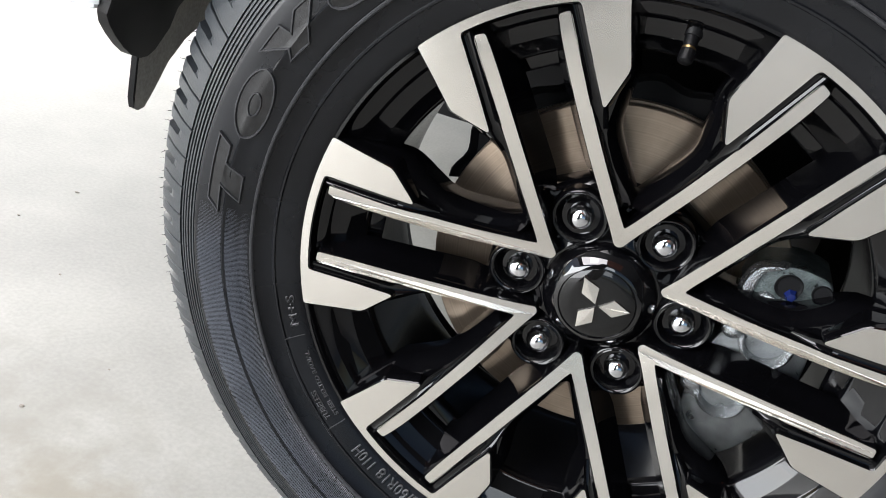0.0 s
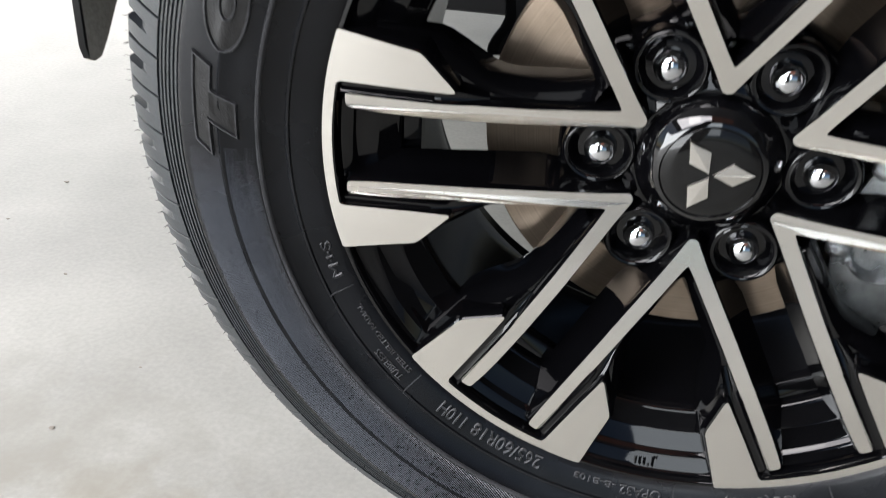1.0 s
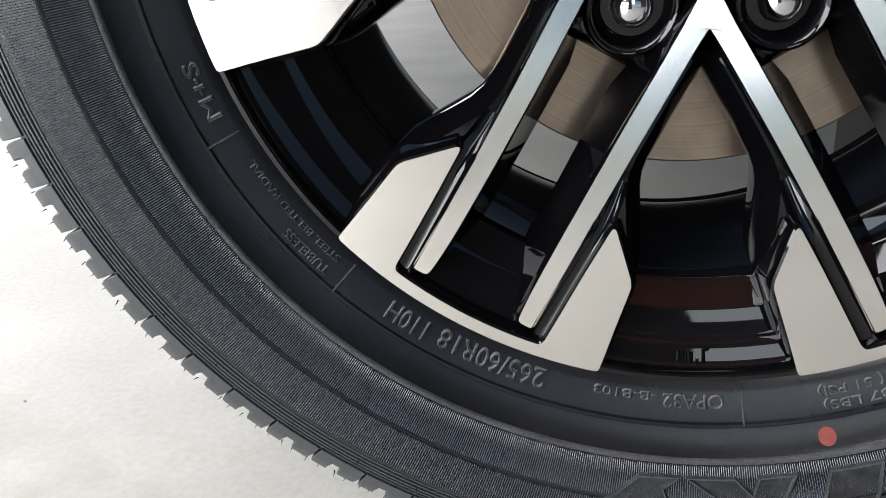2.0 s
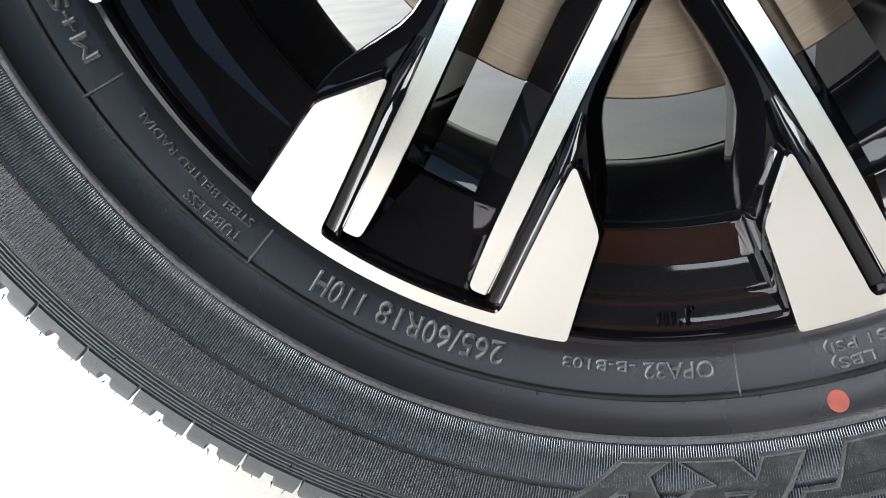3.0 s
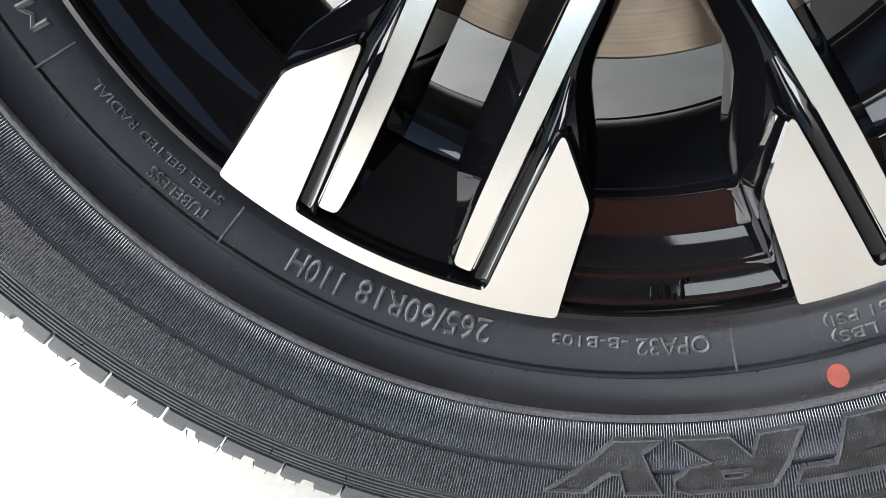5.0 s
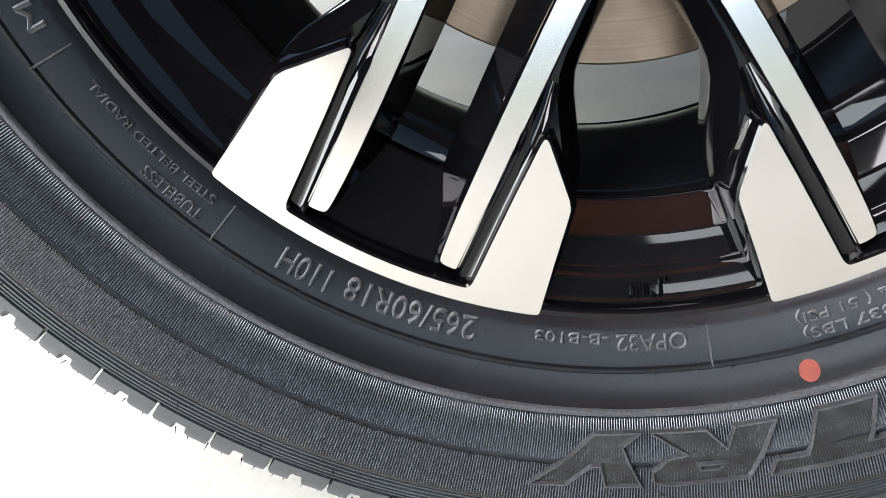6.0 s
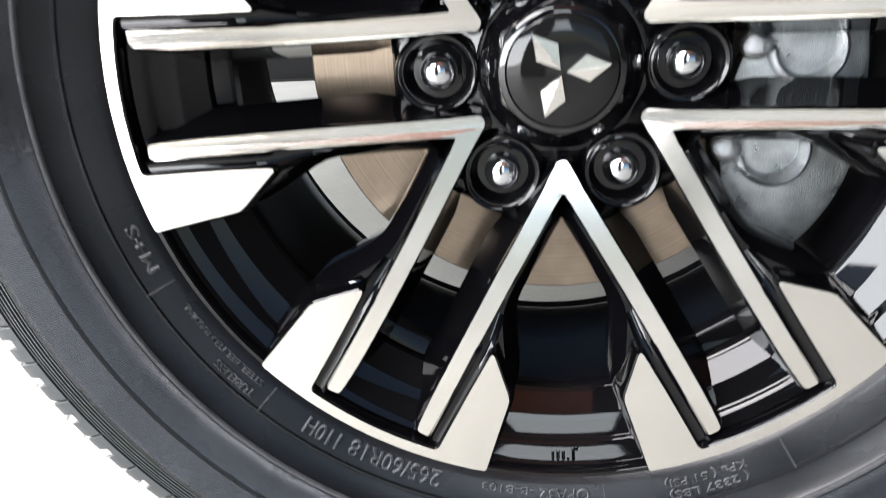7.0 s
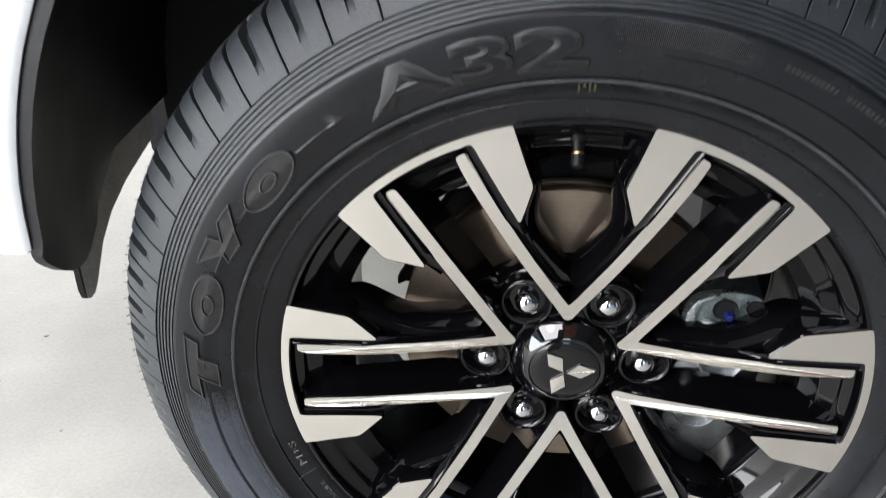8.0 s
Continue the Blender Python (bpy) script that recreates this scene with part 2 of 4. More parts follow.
def raised(bm, loop, levels, deep=None, flare=None, front=face_y, cut_edge=0, slope=None):
    """A plateau: the loop's front in the first material, its flanks in the second. levels: (outward, down)."""
    area = sum(loop[i - 1][0] * loop[i][1] - loop[i][0] * loop[i - 1][1] for i in range(len(loop)))
    if area < 0:
        loop = loop[::-1]
    rings = []
    for d, down in levels:
        ring = []
        for (x, z), (x0, z0) in zip(offset_loop(loop, d), loop):
            y = front(math.hypot(x0, z0))
            if slope and 0 < down < 0.02:
                g = slope(x0, z0)
                x, z = x0 + (x - x0) * g, z0 + (z - z0) * g
            if flare and down >= 0.02:
                g = flare(x0, z0) / d
                x, z = x0 + (x - x0) * g, z0 + (z - z0) * g
            ring.append(bm.verts.new((x, y + down if down < 0.02 or deep is None else deep(math.hypot(x0, z0)), z)))
        rings.append(ring)
    n = len(loop)
    for a, b, c in tessellate_polygon([[Vector((x, z, 0)) for x, z in loop]]):
        bm.faces.new((rings[0][a], rings[0][b], rings[0][c]))
    for q, (A, B) in enumerate(zip(rings, rings[1:])):
        for i in range(n):
            f = bm.faces.new((A[i], A[(i + 1) % n], B[(i + 1) % n], B[i]))
            f.material_index = 1 if q >= cut_edge else 0


# ---------------------------------------------------------------- the hall
def slab(name, lo, hi, mat, label):
    bm = bmesh.new()
    box(bm, lo, hi)
    ob = link(name, bm, mat, None, label, 0)
    ob.matrix_basis = Matrix.Identity(4)
    return tagged(ob, label, kind="structure")


slab("floor", (-30, -30, -0.2), (30, 30, 0.0), FLOOR, "pale grey smooth concrete floor with faint stains and painted shade by the wheel")
# two walls out of view, added to darken what the gloss parts reflect
slab("added_wall_east", (5.0, -5.6, 0), (5.2, 6.5, 3.6), WALL, "unseen near-black wall, added to keep reflections dark")
slab("added_wall_south", (-0.75, -2.2, 0), (-0.10, -2.0, 3.6), WALL, "unseen near-black wall, added to keep reflections dark")
slab("ceiling", (-5.0, -1.447, 3.6), (5.2, 6.5, 3.8), CEIL, "dark plain ceiling")
# red-brown panel out of view, added to tint reflections in the wheel
slab("ceiling_front", (-0.297, -2.9, 3.6), (1.5, -1.45, 3.8), RED_BROWN, "unseen red-brown panel overhead, added for warm reflections")
slab("ceiling_back", (-0.297, -5.8, 3.6), (1.5, -2.903, 3.8), CEIL, "dark plain ceiling")
slab("ceiling_east", (1.503, -5.8, 3.6), (5.2, -1.45, 3.8), CEIL, "dark plain ceiling")
slab("ceiling_edge", (-5.0, -5.8, 3.6), (-3.903, -1.45, 3.8), CEIL, "dark plain ceiling")
slab("ceiling_strip", (-3.9, -5.8, 3.6), (-0.3, -3.85, 3.8), CEIL, "dark plain ceiling")

# ---------------------------------------------------------------- the wheel
wheel = thing("alloy_wheel", (0, 0.11, 0), "black and machined six-spoke alloy wheel with a new tyre", "car wheel")

SIDE = [(0.2395, 0.006), (0.2425, 0.0005), (0.246, -0.0022), (0.2475, -0.0034), (0.2606, -0.0096), (0.2612, -0.0112), (0.2626, -0.0116),
        (0.2636, -0.0107), (0.2758, -0.0172), (0.2769, -0.0192), (0.2790, -0.0200), (0.2800, -0.0186), (0.288, -0.0222), (0.2984, -0.0252),
        (0.2991, -0.0261), (0.3005, -0.0265), (0.3016, -0.0257), (0.312, -0.0266), (0.3225, -0.0270), (0.3252, -0.0264), (0.3264, -0.0250)]


def shoulder_y(r):
    return mapped(r, (0.3262, 0.334, 0.3435), (-0.0248, -0.0216, -0.0164))


for i in range(5):
    r = 0.3270 + 0.0033 * i
    y = shoulder_y(r)
    SIDE += [(r, y + 0.0014), (r + 0.0006, y), (r + 0.0023, y + 0.0010), (r + 0.0028, y + 0.0026)]
SIDE += [(0.3438, -0.0150), (0.3520, -0.0072), (0.3600, 0.0020), (0.3660, 0.0115), (0.3695, 0.022)]
SR, SY = [p[0] for p in SIDE], [p[1] for p in SIDE]


def side_y(r):
    return mapped(r, SR, SY)


bm = bmesh.new()
back = [(0.371, 0.06), (0.372, 0.11), (0.371, 0.16), (0.370, 0.215), (0.345, 0.24), (0.31, 0.246), (0.275, 0.236), (0.245, 0.205), (0.238, 0.197),
        (0.232, 0.182), (0.232, 0.02)]
lathe(bm, SIDE + back, 240, closed=True)
for v in bm.verts:  # the fine ring line breaks off round the large model mark
    r, turn = math.hypot(v.co.x, v.co.z), math.degrees(math.atan2(v.co.z, v.co.x))
    if 0.2986 < r < 0.3012 and v.co.y < 0 and 84 < turn < 124:
        v.co.y = mapped(r, (0.2984, 0.3016), (-0.0252, -0.0257))
# the shoulder takes the tread's colour, which carries the sky light
for f in bm.faces:
    c = f.calc_center_median()
    f.material_index = int(math.hypot(c.x, c.z) > 0.3264)
tyre = part("tyre", bm, [RUBBER, TREAD], wheel, "new black rubber tyre with moulded lettering", 40)

# scuffed moulding ridge, proud of the side wall
bm = bmesh.new()
lathe(bm, [(0.2764, -0.0184), (0.2769, -0.0198), (0.2776, -0.0203), (0.2788, -0.0206), (0.2796, -0.0196)], 240)
part("ridge", bm, RUBBER_WORN, tyre, "scuffed grey moulding ridge")


def arc_ok(a):
    a %= 360
    return not 88 < a < 180 and not 44 < a < 70


# ribs are coloured paler than the tyre to carry their sheen
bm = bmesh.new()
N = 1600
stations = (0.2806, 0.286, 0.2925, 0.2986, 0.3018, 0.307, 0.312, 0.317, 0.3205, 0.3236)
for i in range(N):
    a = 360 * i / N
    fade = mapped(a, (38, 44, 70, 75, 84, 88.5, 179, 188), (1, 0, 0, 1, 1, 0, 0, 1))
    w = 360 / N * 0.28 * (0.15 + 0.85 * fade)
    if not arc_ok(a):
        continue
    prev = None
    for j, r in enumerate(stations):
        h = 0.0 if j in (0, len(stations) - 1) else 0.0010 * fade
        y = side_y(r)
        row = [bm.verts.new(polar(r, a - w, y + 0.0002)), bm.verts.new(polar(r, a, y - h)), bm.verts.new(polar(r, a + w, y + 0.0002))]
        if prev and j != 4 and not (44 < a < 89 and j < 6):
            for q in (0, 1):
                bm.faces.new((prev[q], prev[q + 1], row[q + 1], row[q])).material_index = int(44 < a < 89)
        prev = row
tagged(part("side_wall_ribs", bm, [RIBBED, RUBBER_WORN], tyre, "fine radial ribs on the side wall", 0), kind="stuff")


# tread: shoulder blocks in three lengths, a fine slit between them and a wide groove in the middle of each
SHOULDER = [(0.3433, -0.0148), (0.3439, -0.0174), (0.3552, -0.0096), (0.3615, -0.0048), (0.3672, 0.0002), (0.3772, 0.0100), (0.3838, 0.0206), (0.3866, 0.036), (0.3880, 0.056)]


def tread_block(pitch):
    """One shoulder block that takes up the given angle; the groove opens over its upper half."""
    bm = bmesh.new()
    mid = pitch * 0.49
    cols = [(0.10, 1), (0.10, 0), (0.17, 0), (mid - 0.62, 0), (mid - 0.42, 2), (mid + 0.30, 2), (mid + 0.46, 0), (pitch - 0.17, 0), (pitch - 0.10, 0), (pitch - 0.10, 1)]
    rows = []
    for a, kind in cols:
        row = []
        for j, (r, y) in enumerate(SHOULDER):
            k = 0.0
            if kind == 1:
                k = 0.008
            elif kind == 2 and j >= 3:
                k = (0.0016, 0.0050, 0.0072, 0.0078, 0.0080, 0.0080)[j - 3]
            elif a in (0.10, pitch - 0.10):
                k = 0.0006
            open_up = (0, 0, 0, 0, 0.02, 0.12, 0.26, 0.30, 0.32)[j]
            hook = 0.14 * max(0, j - 4)
            if a < 0.3:
                hook += open_up
            elif a > pitch - 0.3:
                hook -= open_up
            elif kind == 2 or mid * 0.7 < a < mid * 1.4:
                hook += 0.10 * max(0, j - 4) + open_up * (0.6 if a > mid else -0.8)
            row.append(bm.verts.new(polar(r - k * 0.75, a + hook, y + k * 0.66)))
        rows.append(row)
    for A, B in zip(rows, rows[1:]):
        for j in range(len(SHOULDER) - 1):
            bm.faces.new((A[j], A[j + 1], B[j + 1], B[j]))
    return link("tread_block", bm, TREAD, tyre, "", 30)


PITCH = 360 / 66
LONG, MIDDLE, SHORT = 6.35, 4.80, 4.25
row = [LONG] * 8 + [MIDDLE] * 2 + [SHORT] * 9 + [MIDDLE] * 25 + [LONG] * 12
row += [SHORT] * round((360 - sum(row)) / SHORT)
rest = 360 / sum(row)
shapes = {}
a = 106.6
for p in row:
    if p in shapes:
        hang("tread_block", shapes[p].data, tyre, "", a)
    else:
        shapes[p] = tread_block(p * rest)
        shapes[p].matrix_basis = shapes[p].matrix_basis @ Matrix.Rotation(-radians(a), 4, "Y")
    a += p * rest
bm = bmesh.new()
for y0, y1 in ((0.063, 0.092), (0.098, 0.122), (0.128, 0.157), (0.164, 0.21)):
    for k in range(66):
        a = k * PITCH + (y0 * 37) % 3
        lathe(bm, [(0.368, y0), (0.3878, y0 + 0.001), (0.3878, y1 - 0.001), (0.368, y1)], 3, a, a + 4.7, closed=True)
tagged(part("tread_rib", bm, TREAD, tyre, "", 30), kind="stuff")


def ring_text(name, text, r0, a0, size, width, mat, parent, proud=0.0010, on=side_y, edge=None, bold=-0.025):
    """Raised writing that runs clockwise round the wheel from the angle a0; width: degrees it takes up."""
    c = bpy.data.curves.new(name, "FONT")
    c.body, c.size, c.resolution_u, c.extrude = text, 1.0, 3, 0.5
    c.bevel_depth, c.bevel_resolution, c.offset = 0.05, 0, bold
    ob = bpy.data.objects.new(name, c)
    scene.collection.objects.link(ob)
    me = bpy.data.meshes.new_from_object(ob.evaluated_get(bpy.context.evaluated_depsgraph_get()))
    bpy.data.objects.remove(ob)
    xs = [v.co.x for v in me.vertices]
    x0, x1 = min(xs), max(xs)
    # bevel faces take the second slot, by default the painted highlight
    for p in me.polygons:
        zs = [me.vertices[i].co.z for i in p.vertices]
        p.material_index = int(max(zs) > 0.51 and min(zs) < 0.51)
    for v in me.vertices:
        r = r0 + v.co.y * size / 0.7
        a = a0 - width * (v.co.x - x0) / (x1 - x0)
        v.co = polar(r, a, on(r) - (proud if v.co.z > 0.51 else proud * 0.35 if v.co.z > 0 else -0.0006))
    bm = bmesh.new()
    bm.from_mesh(me)
    bmesh.ops.remove_doubles(bm, verts=bm.verts, dist=1e-6)
    return link(name, bm, [mat, edge or LIT_EDGE], parent, "", 30)


ring_text("moulded_text", "265/60R18", 0.2470, -107.9, 0.0090, 13.5, LETTER, tyre, 0.0022)
ring_text("moulded_text", "110H", 0.2482, -123.0, 0.0090, 5.3, LETTER, tyre, 0.0022)
ring_text("moulded_text", "OPA32", 0.2477, -86.9, 0.0066, 7.0, LETTER, tyre, 0.0016)
ring_text("moulded_text", "-B-B103", 0.2475, -94.6, 0.0042, 7.4, LETTER, tyre, 0.0015)
ring_text("moulded_text", "STEEL BELTED RADIAL", 0.2475, -136.3, 0.0034, 15.2, LETTER, tyre, 0.0014)
ring_text("moulded_text", "TUBELESS", 0.2545, -136.4, 0.0044, 6.6, LETTER, tyre, 0.0014)
ring_text("moulded_text", "M+S", 0.2490, -157.3, 0.0062, 6.6, LETTER, tyre, 0.0014)
ring_text("moulded_text", "( 2337 LBS)", 0.2548, -65.6, 0.0040, 10.7, LETTER, tyre, 0.0014)
ring_text("moulded_text", "KPa ( 51 PSI)", 0.2485, -65.4, 0.0040, 11.2, LETTER, tyre, 0.0014)


ring_text("moulded_text", "A32", 0.2890, 120.4, 0.0270, 30.0, RUBBER, tyre, 0.0014, on=lambda r: mapped(r, (0.280, 0.3005, 0.325), (-0.0200, -0.0270, -0.0272)), edge=BADGE, bold=0.0)


def radial_line(a, r0, r1, w=0.0006):
    bm = bmesh.new()
    d = math.degrees(w / r0)
    rs = [r0 + (r1 - r0) * i / 4 for i in range(5)]
    L = [[bm.verts.new(polar(r, a + s * d, side_y(r) - h)) for s, h in ((-1, -0.0002), (-0.4, 0.0006), (0.4, 0.0006), (1, -0.0002))] for r in rs]
    for A, B in zip(L, L[1:]):
        for j in range(3):
            bm.faces.new((A[j], A[j + 1], B[j + 1], B[j]))
    part("moulded_line", bm, RUBBER_WORN, tyre)


for a in (-134.5, -155.0, -84.9, -60.0):
    radial_line(a, 0.2462, 0.2618)


def moulded_shape(outline, hole=None, h=0.0013, bead=1.0):
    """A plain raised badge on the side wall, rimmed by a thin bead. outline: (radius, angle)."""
    bm = bmesh.new()

    def fine(loop):
        out = []
        for i, (r, a) in enumerate(loop):
            r2, a2 = loop[(i + 1) % len(loop)]
            n = max(1, int(math.hypot(r2 - r, radians(a2 - a) * r) / 0.004))
            out += [(r + (r2 - r) * j / n, a + (a2 - a) * j / n) for j in range(n)]
        return out

    for loop in [outline] + ([hole] if hole else []):
        xy = [(radians(a) * 0.3, r) for r, a in fine(loop)]
        area = sum(xy[i - 1][0] * xy[i][1] - xy[i][0] * xy[i - 1][1] for i in range(len(xy)))
        if area < 0:
            xy = xy[::-1]
        rings = []
        for d, up in ((0.0010 * bead, -0.0004), (0.0004 * bead, h + 0.0011), (-0.0006 * bead, h + 0.0011), (-0.0012 * bead, h - 0.0004 / bead)):
            rings.append([bm.verts.new(polar(z, math.degrees(x / 0.3), side_y(z) - up)) for x, z in offset_loop(xy, d)])
        n = len(xy)
        for A, B in zip(rings, rings[1:]):
            for i in range(n):
                bm.faces.new((A[i], A[(i + 1) % n], B[(i + 1) % n], B[i])).material_index = 1
        if loop is outline:
            for a, b, c in tessellate_polygon([[Vector((x, z, 0)) for x, z in xy]]):
                bm.faces.new((rings[-1][a], rings[-1][b], rings[-1][c]))
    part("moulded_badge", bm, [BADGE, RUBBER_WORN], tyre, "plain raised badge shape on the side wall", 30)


def oval(rc, ac, hr, ha, n=22, lean=0.0):
    return [(rc + hr * math.sin(2 * math.pi * i / n), ac + ha * math.cos(2 * math.pi * i / n) + lean * math.sin(2 * math.pi * i / n)) for i in range(n)]


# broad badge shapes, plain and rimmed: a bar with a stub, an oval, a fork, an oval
moulded_shape([(0.3160, 168.6), (0.3053, 169.8), (0.3050, 172.7), (0.2900, 174.0), (0.2893, 178.4), (0.3057, 176.3), (0.3051, 180.6), (0.3143, 178.8)])
moulded_shape(oval(0.3008, 162.2, 0.0128, 5.5, lean=-1.0), oval(0.3004, 162.2, 0.0048, 1.8, lean=-0.4))
moulded_shape([(0.3158, 155.2), (0.3152, 150.6), (0.3056, 150.2), (0.3145, 147.6), (0.3131, 144.4), (0.2918, 149.6), (0.2941, 153.4), (0.2998, 152.1)])
moulded_shape(oval(0.3008, 137.8, 0.0128, 5.5, lean=-1.0), oval(0.3004, 137.8, 0.0048, 1.8, lean=-0.4))
# sharper badge shapes below the hub
moulded_shape([(0.3116, -100.9), (0.2863, -95.8), (0.2856, -91.8), (0.2916, -93.4), (0.3105, -91.8), (0.3108, -94.7), (0.2999, -95.2), (0.3001, -95.9), (0.3107, -97.8)], None, 0.0014, 0.75)
moulded_shape([(0.2857, -91.0), (0.2858, -86.3), (0.2946, -84.7), (0.2856, -83.9), (0.2852, -80.4), (0.3096, -83.2), (0.3105, -89.6), (0.3084, -90.8), (0.3032, -90.9), (0.2972, -89.6), (0.2959, -88.0)],
              [(0.3004, -87.2), (0.3001, -84.9), (0.3036, -85.4), (0.3037, -87.0)], 0.0014, 0.75)
moulded_shape([(0.3101, -81.6), (0.3027, -81.0), (0.3030, -78.5), (0.2849, -77.1), (0.2849, -72.2), (0.3030, -73.6), (0.3024, -71.2), (0.3101, -71.8)], None, 0.0014, 0.75)
moulded_shape([(0.2852, -69.4), (0.2852, -61.4), (0.3101, -63.4), (0.3101, -71.0)], None, 0.0014, 0.75)

# small raised lettering too worn to read, as plain bars
rnd = random.Random(7)
a = 67.7
while a > 54.0:
    w = rnd.uniform(0.35, 0.55)
    if not 59.6 < a < 60.8:
        bm = bmesh.new()
        r0 = 0.3125 + (67.7 - a) * 0.0001
        lathe(bm, [(r0, side_y(r0) + 0.0004), (r0 + 0.0004, side_y(r0) - 0.0010), (r0 + 0.0046, side_y(r0 + 0.005) - 0.0010), (r0 + 0.0050, side_y(r0 + 0.005) + 0.0004)], 2, a - w, a, closed=True)
        part("moulded_bar", bm, LETTER, tyre, "", 30)
    a -= w + 0.22

# faint yellow chalk figures
for a, r0, r1, w in ((91.4, 0.2685, 0.2765, 0.16), (90.7, 0.2725, 0.2775, 0.20), (89.9, 0.2685, 0.2760, 0.16), (89.2, 0.2690, 0.2770, 0.16)):
    bm = bmesh.new()
    lathe(bm, [(r0, side_y(r0) - 0.0005), ((r0 + r1) / 2, side_y((r0 + r1) / 2) - 0.0005), (r1, side_y(r1) - 0.0005)], 2, a - w, a + w)
    part("chalk_mark", bm, CHALK, tyre, "faint yellow chalk stroke", 0)

# red balance mark
bm = bmesh.new()
c = polar(0.2704, -76.7, side_y(0.2704))
bm.faces.new([bm.verts.new((c.x + 0.0043 * math.cos(t), side_y(math.hypot(c.x + 0.0043 * math.cos(t), c.z + 0.0043 * math.sin(t))) - 0.0005, c.z + 0.0043 * math.sin(t)))
              for t in [2 * math.pi * i / 28 for i in range(28)]])
part("balance_mark", bm, RED, tyre, "round red paint mark")

# moulding whiskers on ridge and tread edge
rnd = random.Random(4)
bm = bmesh.new()
for r0, n in ((0.2800, 60), (0.3010, 54), (0.2630, 48), (0.3345, 50)):
    for i in range(n):
        a = 360 * (i + rnd.uniform(-0.15, 0.15)) / n
        p = polar(r0, a, side_y(r0))
        q = polar(r0 + rnd.uniform(0.0005, 0.002), a + rnd.uniform(-0.25, 0.25), side_y(r0) - rnd.uniform(0.0012, 0.0024))
        g = 0.00035
        A = [bm.verts.new(p + Vector(o)) for o in ((g, 0, 0), (-g, 0, g), (-g, 0, -g))]
        t = bm.verts.new(q)
        for j in range(3):
            bm.faces.new((A[j], A[(j + 1) % 3], t))
for i in range(264):
    a = 360 * i / 264 + rnd.uniform(-0.3, 0.3)
    p = polar(0.3830, a, 0.0185)
    q = polar(0.3835 + rnd.uniform(0.0015, 0.0035), a + rnd.uniform(-0.3, 0.3), 0.0165)
    g = 0.0004
    A = [bm.verts.new(p + Vector(o)) for o in ((g, 0, 0), (-g, 0, g), (0, 0.001, -g))]
    t = bm.verts.new(q)
    for j in range(3):
        bm.faces.new((A[j], A[(j + 1) % 3], t))
tagged(part("moulding_whisker", bm, RUBBER, tyre, "short rubber moulding whiskers", 0), kind="stuff")

# rim: barrel, spokes, hub
bm = bmesh.new()
lathe(bm, [(0.2444, 0.0034), (0.2440, 0.0014), (0.2432, 0.0007), (0.2402, 0.0007), (0.2391, 0.0018), (0.2384, 0.0066), (0.2376, 0.0078), (0.2352, 0.0093), (0.2302, 0.0126), (0.2282, 0.0140), (0.2266, 0.0156), (0.2258, 0.0170), (0.2248, 0.0180),
           (0.2140, 0.0240), (0.2130, 0.0246), (0.2122, 0.0254), (0.2026, 0.0342), (0.2016, 0.0350), (0.2004, 0.0358), (0.1998, 0.0372), (0.2000, 0.0480), (0.2008, 0.0680), (0.2012, 0.1000),
           (0.2018, 0.1420), (0.2028, 0.1600), (0.2036, 0.1630), (0.2350, 0.1850), (0.2420, 0.1910), (0.2380, 0.1960), (0.2250, 0.1920),
           (0.2100, 0.1880), (0.2090, 0.1400), (0.2090, 0.0850), (0.2200, 0.0460), (0.2290, 0.0290), (0.2390, 0.0150)], 160, closed=True)
for f in bm.faces:
    f.material_index = int(f.calc_center_median().y > 0.0400)
rim = part("rim", bm, [GLOSS, BARREL], wheel, "gloss black alloy rim barrel", 40)

def cast_mark(a, w, lo, hi):
    """One ridge-backed stroke of the size mark cast into the rim's lip."""
    bm = bmesh.new()
    L = [[bm.verts.new(polar(r, a + w * f, mapped(r, (0.2266, 0.2282, 0.2376), (0.0156, 0.0140, 0.0078)) - up)) for f, up in ((0.0, -0.0008), (0.2, 0.0016), (0.5, 0.0026), (0.8, 0.0016), (1.0, -0.0008))] for r in (lo, lo + 0.0008, hi - 0.0008, hi)]
    for A, B in zip(L, L[1:]):
        for j in range(4):
            bm.faces.new((A[j], A[j + 1], B[j + 1], B[j]))
    bmesh.ops.recalc_face_normals(bm, faces=bm.faces)
    part("cast_mark", bm, GLOSS, rim, "raised cast size mark", 60)


for a, w, lo, hi in ((-92.3, 0.60, 0.2306, 0.2350), (-91.5, 0.60, 0.2306, 0.2350), (-90.7, 0.60, 0.2306, 0.2350), (-89.9, 0.45, 0.2338, 0.2354), (-89.2, 0.60, 0.2292, 0.2352), (-88.9, 0.9, 0.2286, 0.2302)):
    cast_mark(a, w, lo, hi)

INNER = ((0.040, 0.120, 0.150, 0.174, 0.200, 0.216, 0.2265), (0.0237, 0.0229, 0.0231, 0.0234, 0.0241, 0.0250, 0.0262))
OUTER = ((0.050, 0.120, 0.170, 0.200, 0.2265), (0.0338, 0.0330, 0.0334, 0.0344, 0.0353))


def arm_depth(r):
    return mapped(r, (0.05, 0.09, 0.165, 0.20, 0.245), (0.068, 0.058, 0.042, 0.036, 0.028))


def across(x, z):
    """Distance of a point from the middle line of its spoke."""
    off = (math.degrees(math.atan2(z, x)) + 30) % 60 - 30
    return abs(math.hypot(x, z) * math.sin(radians(off)))


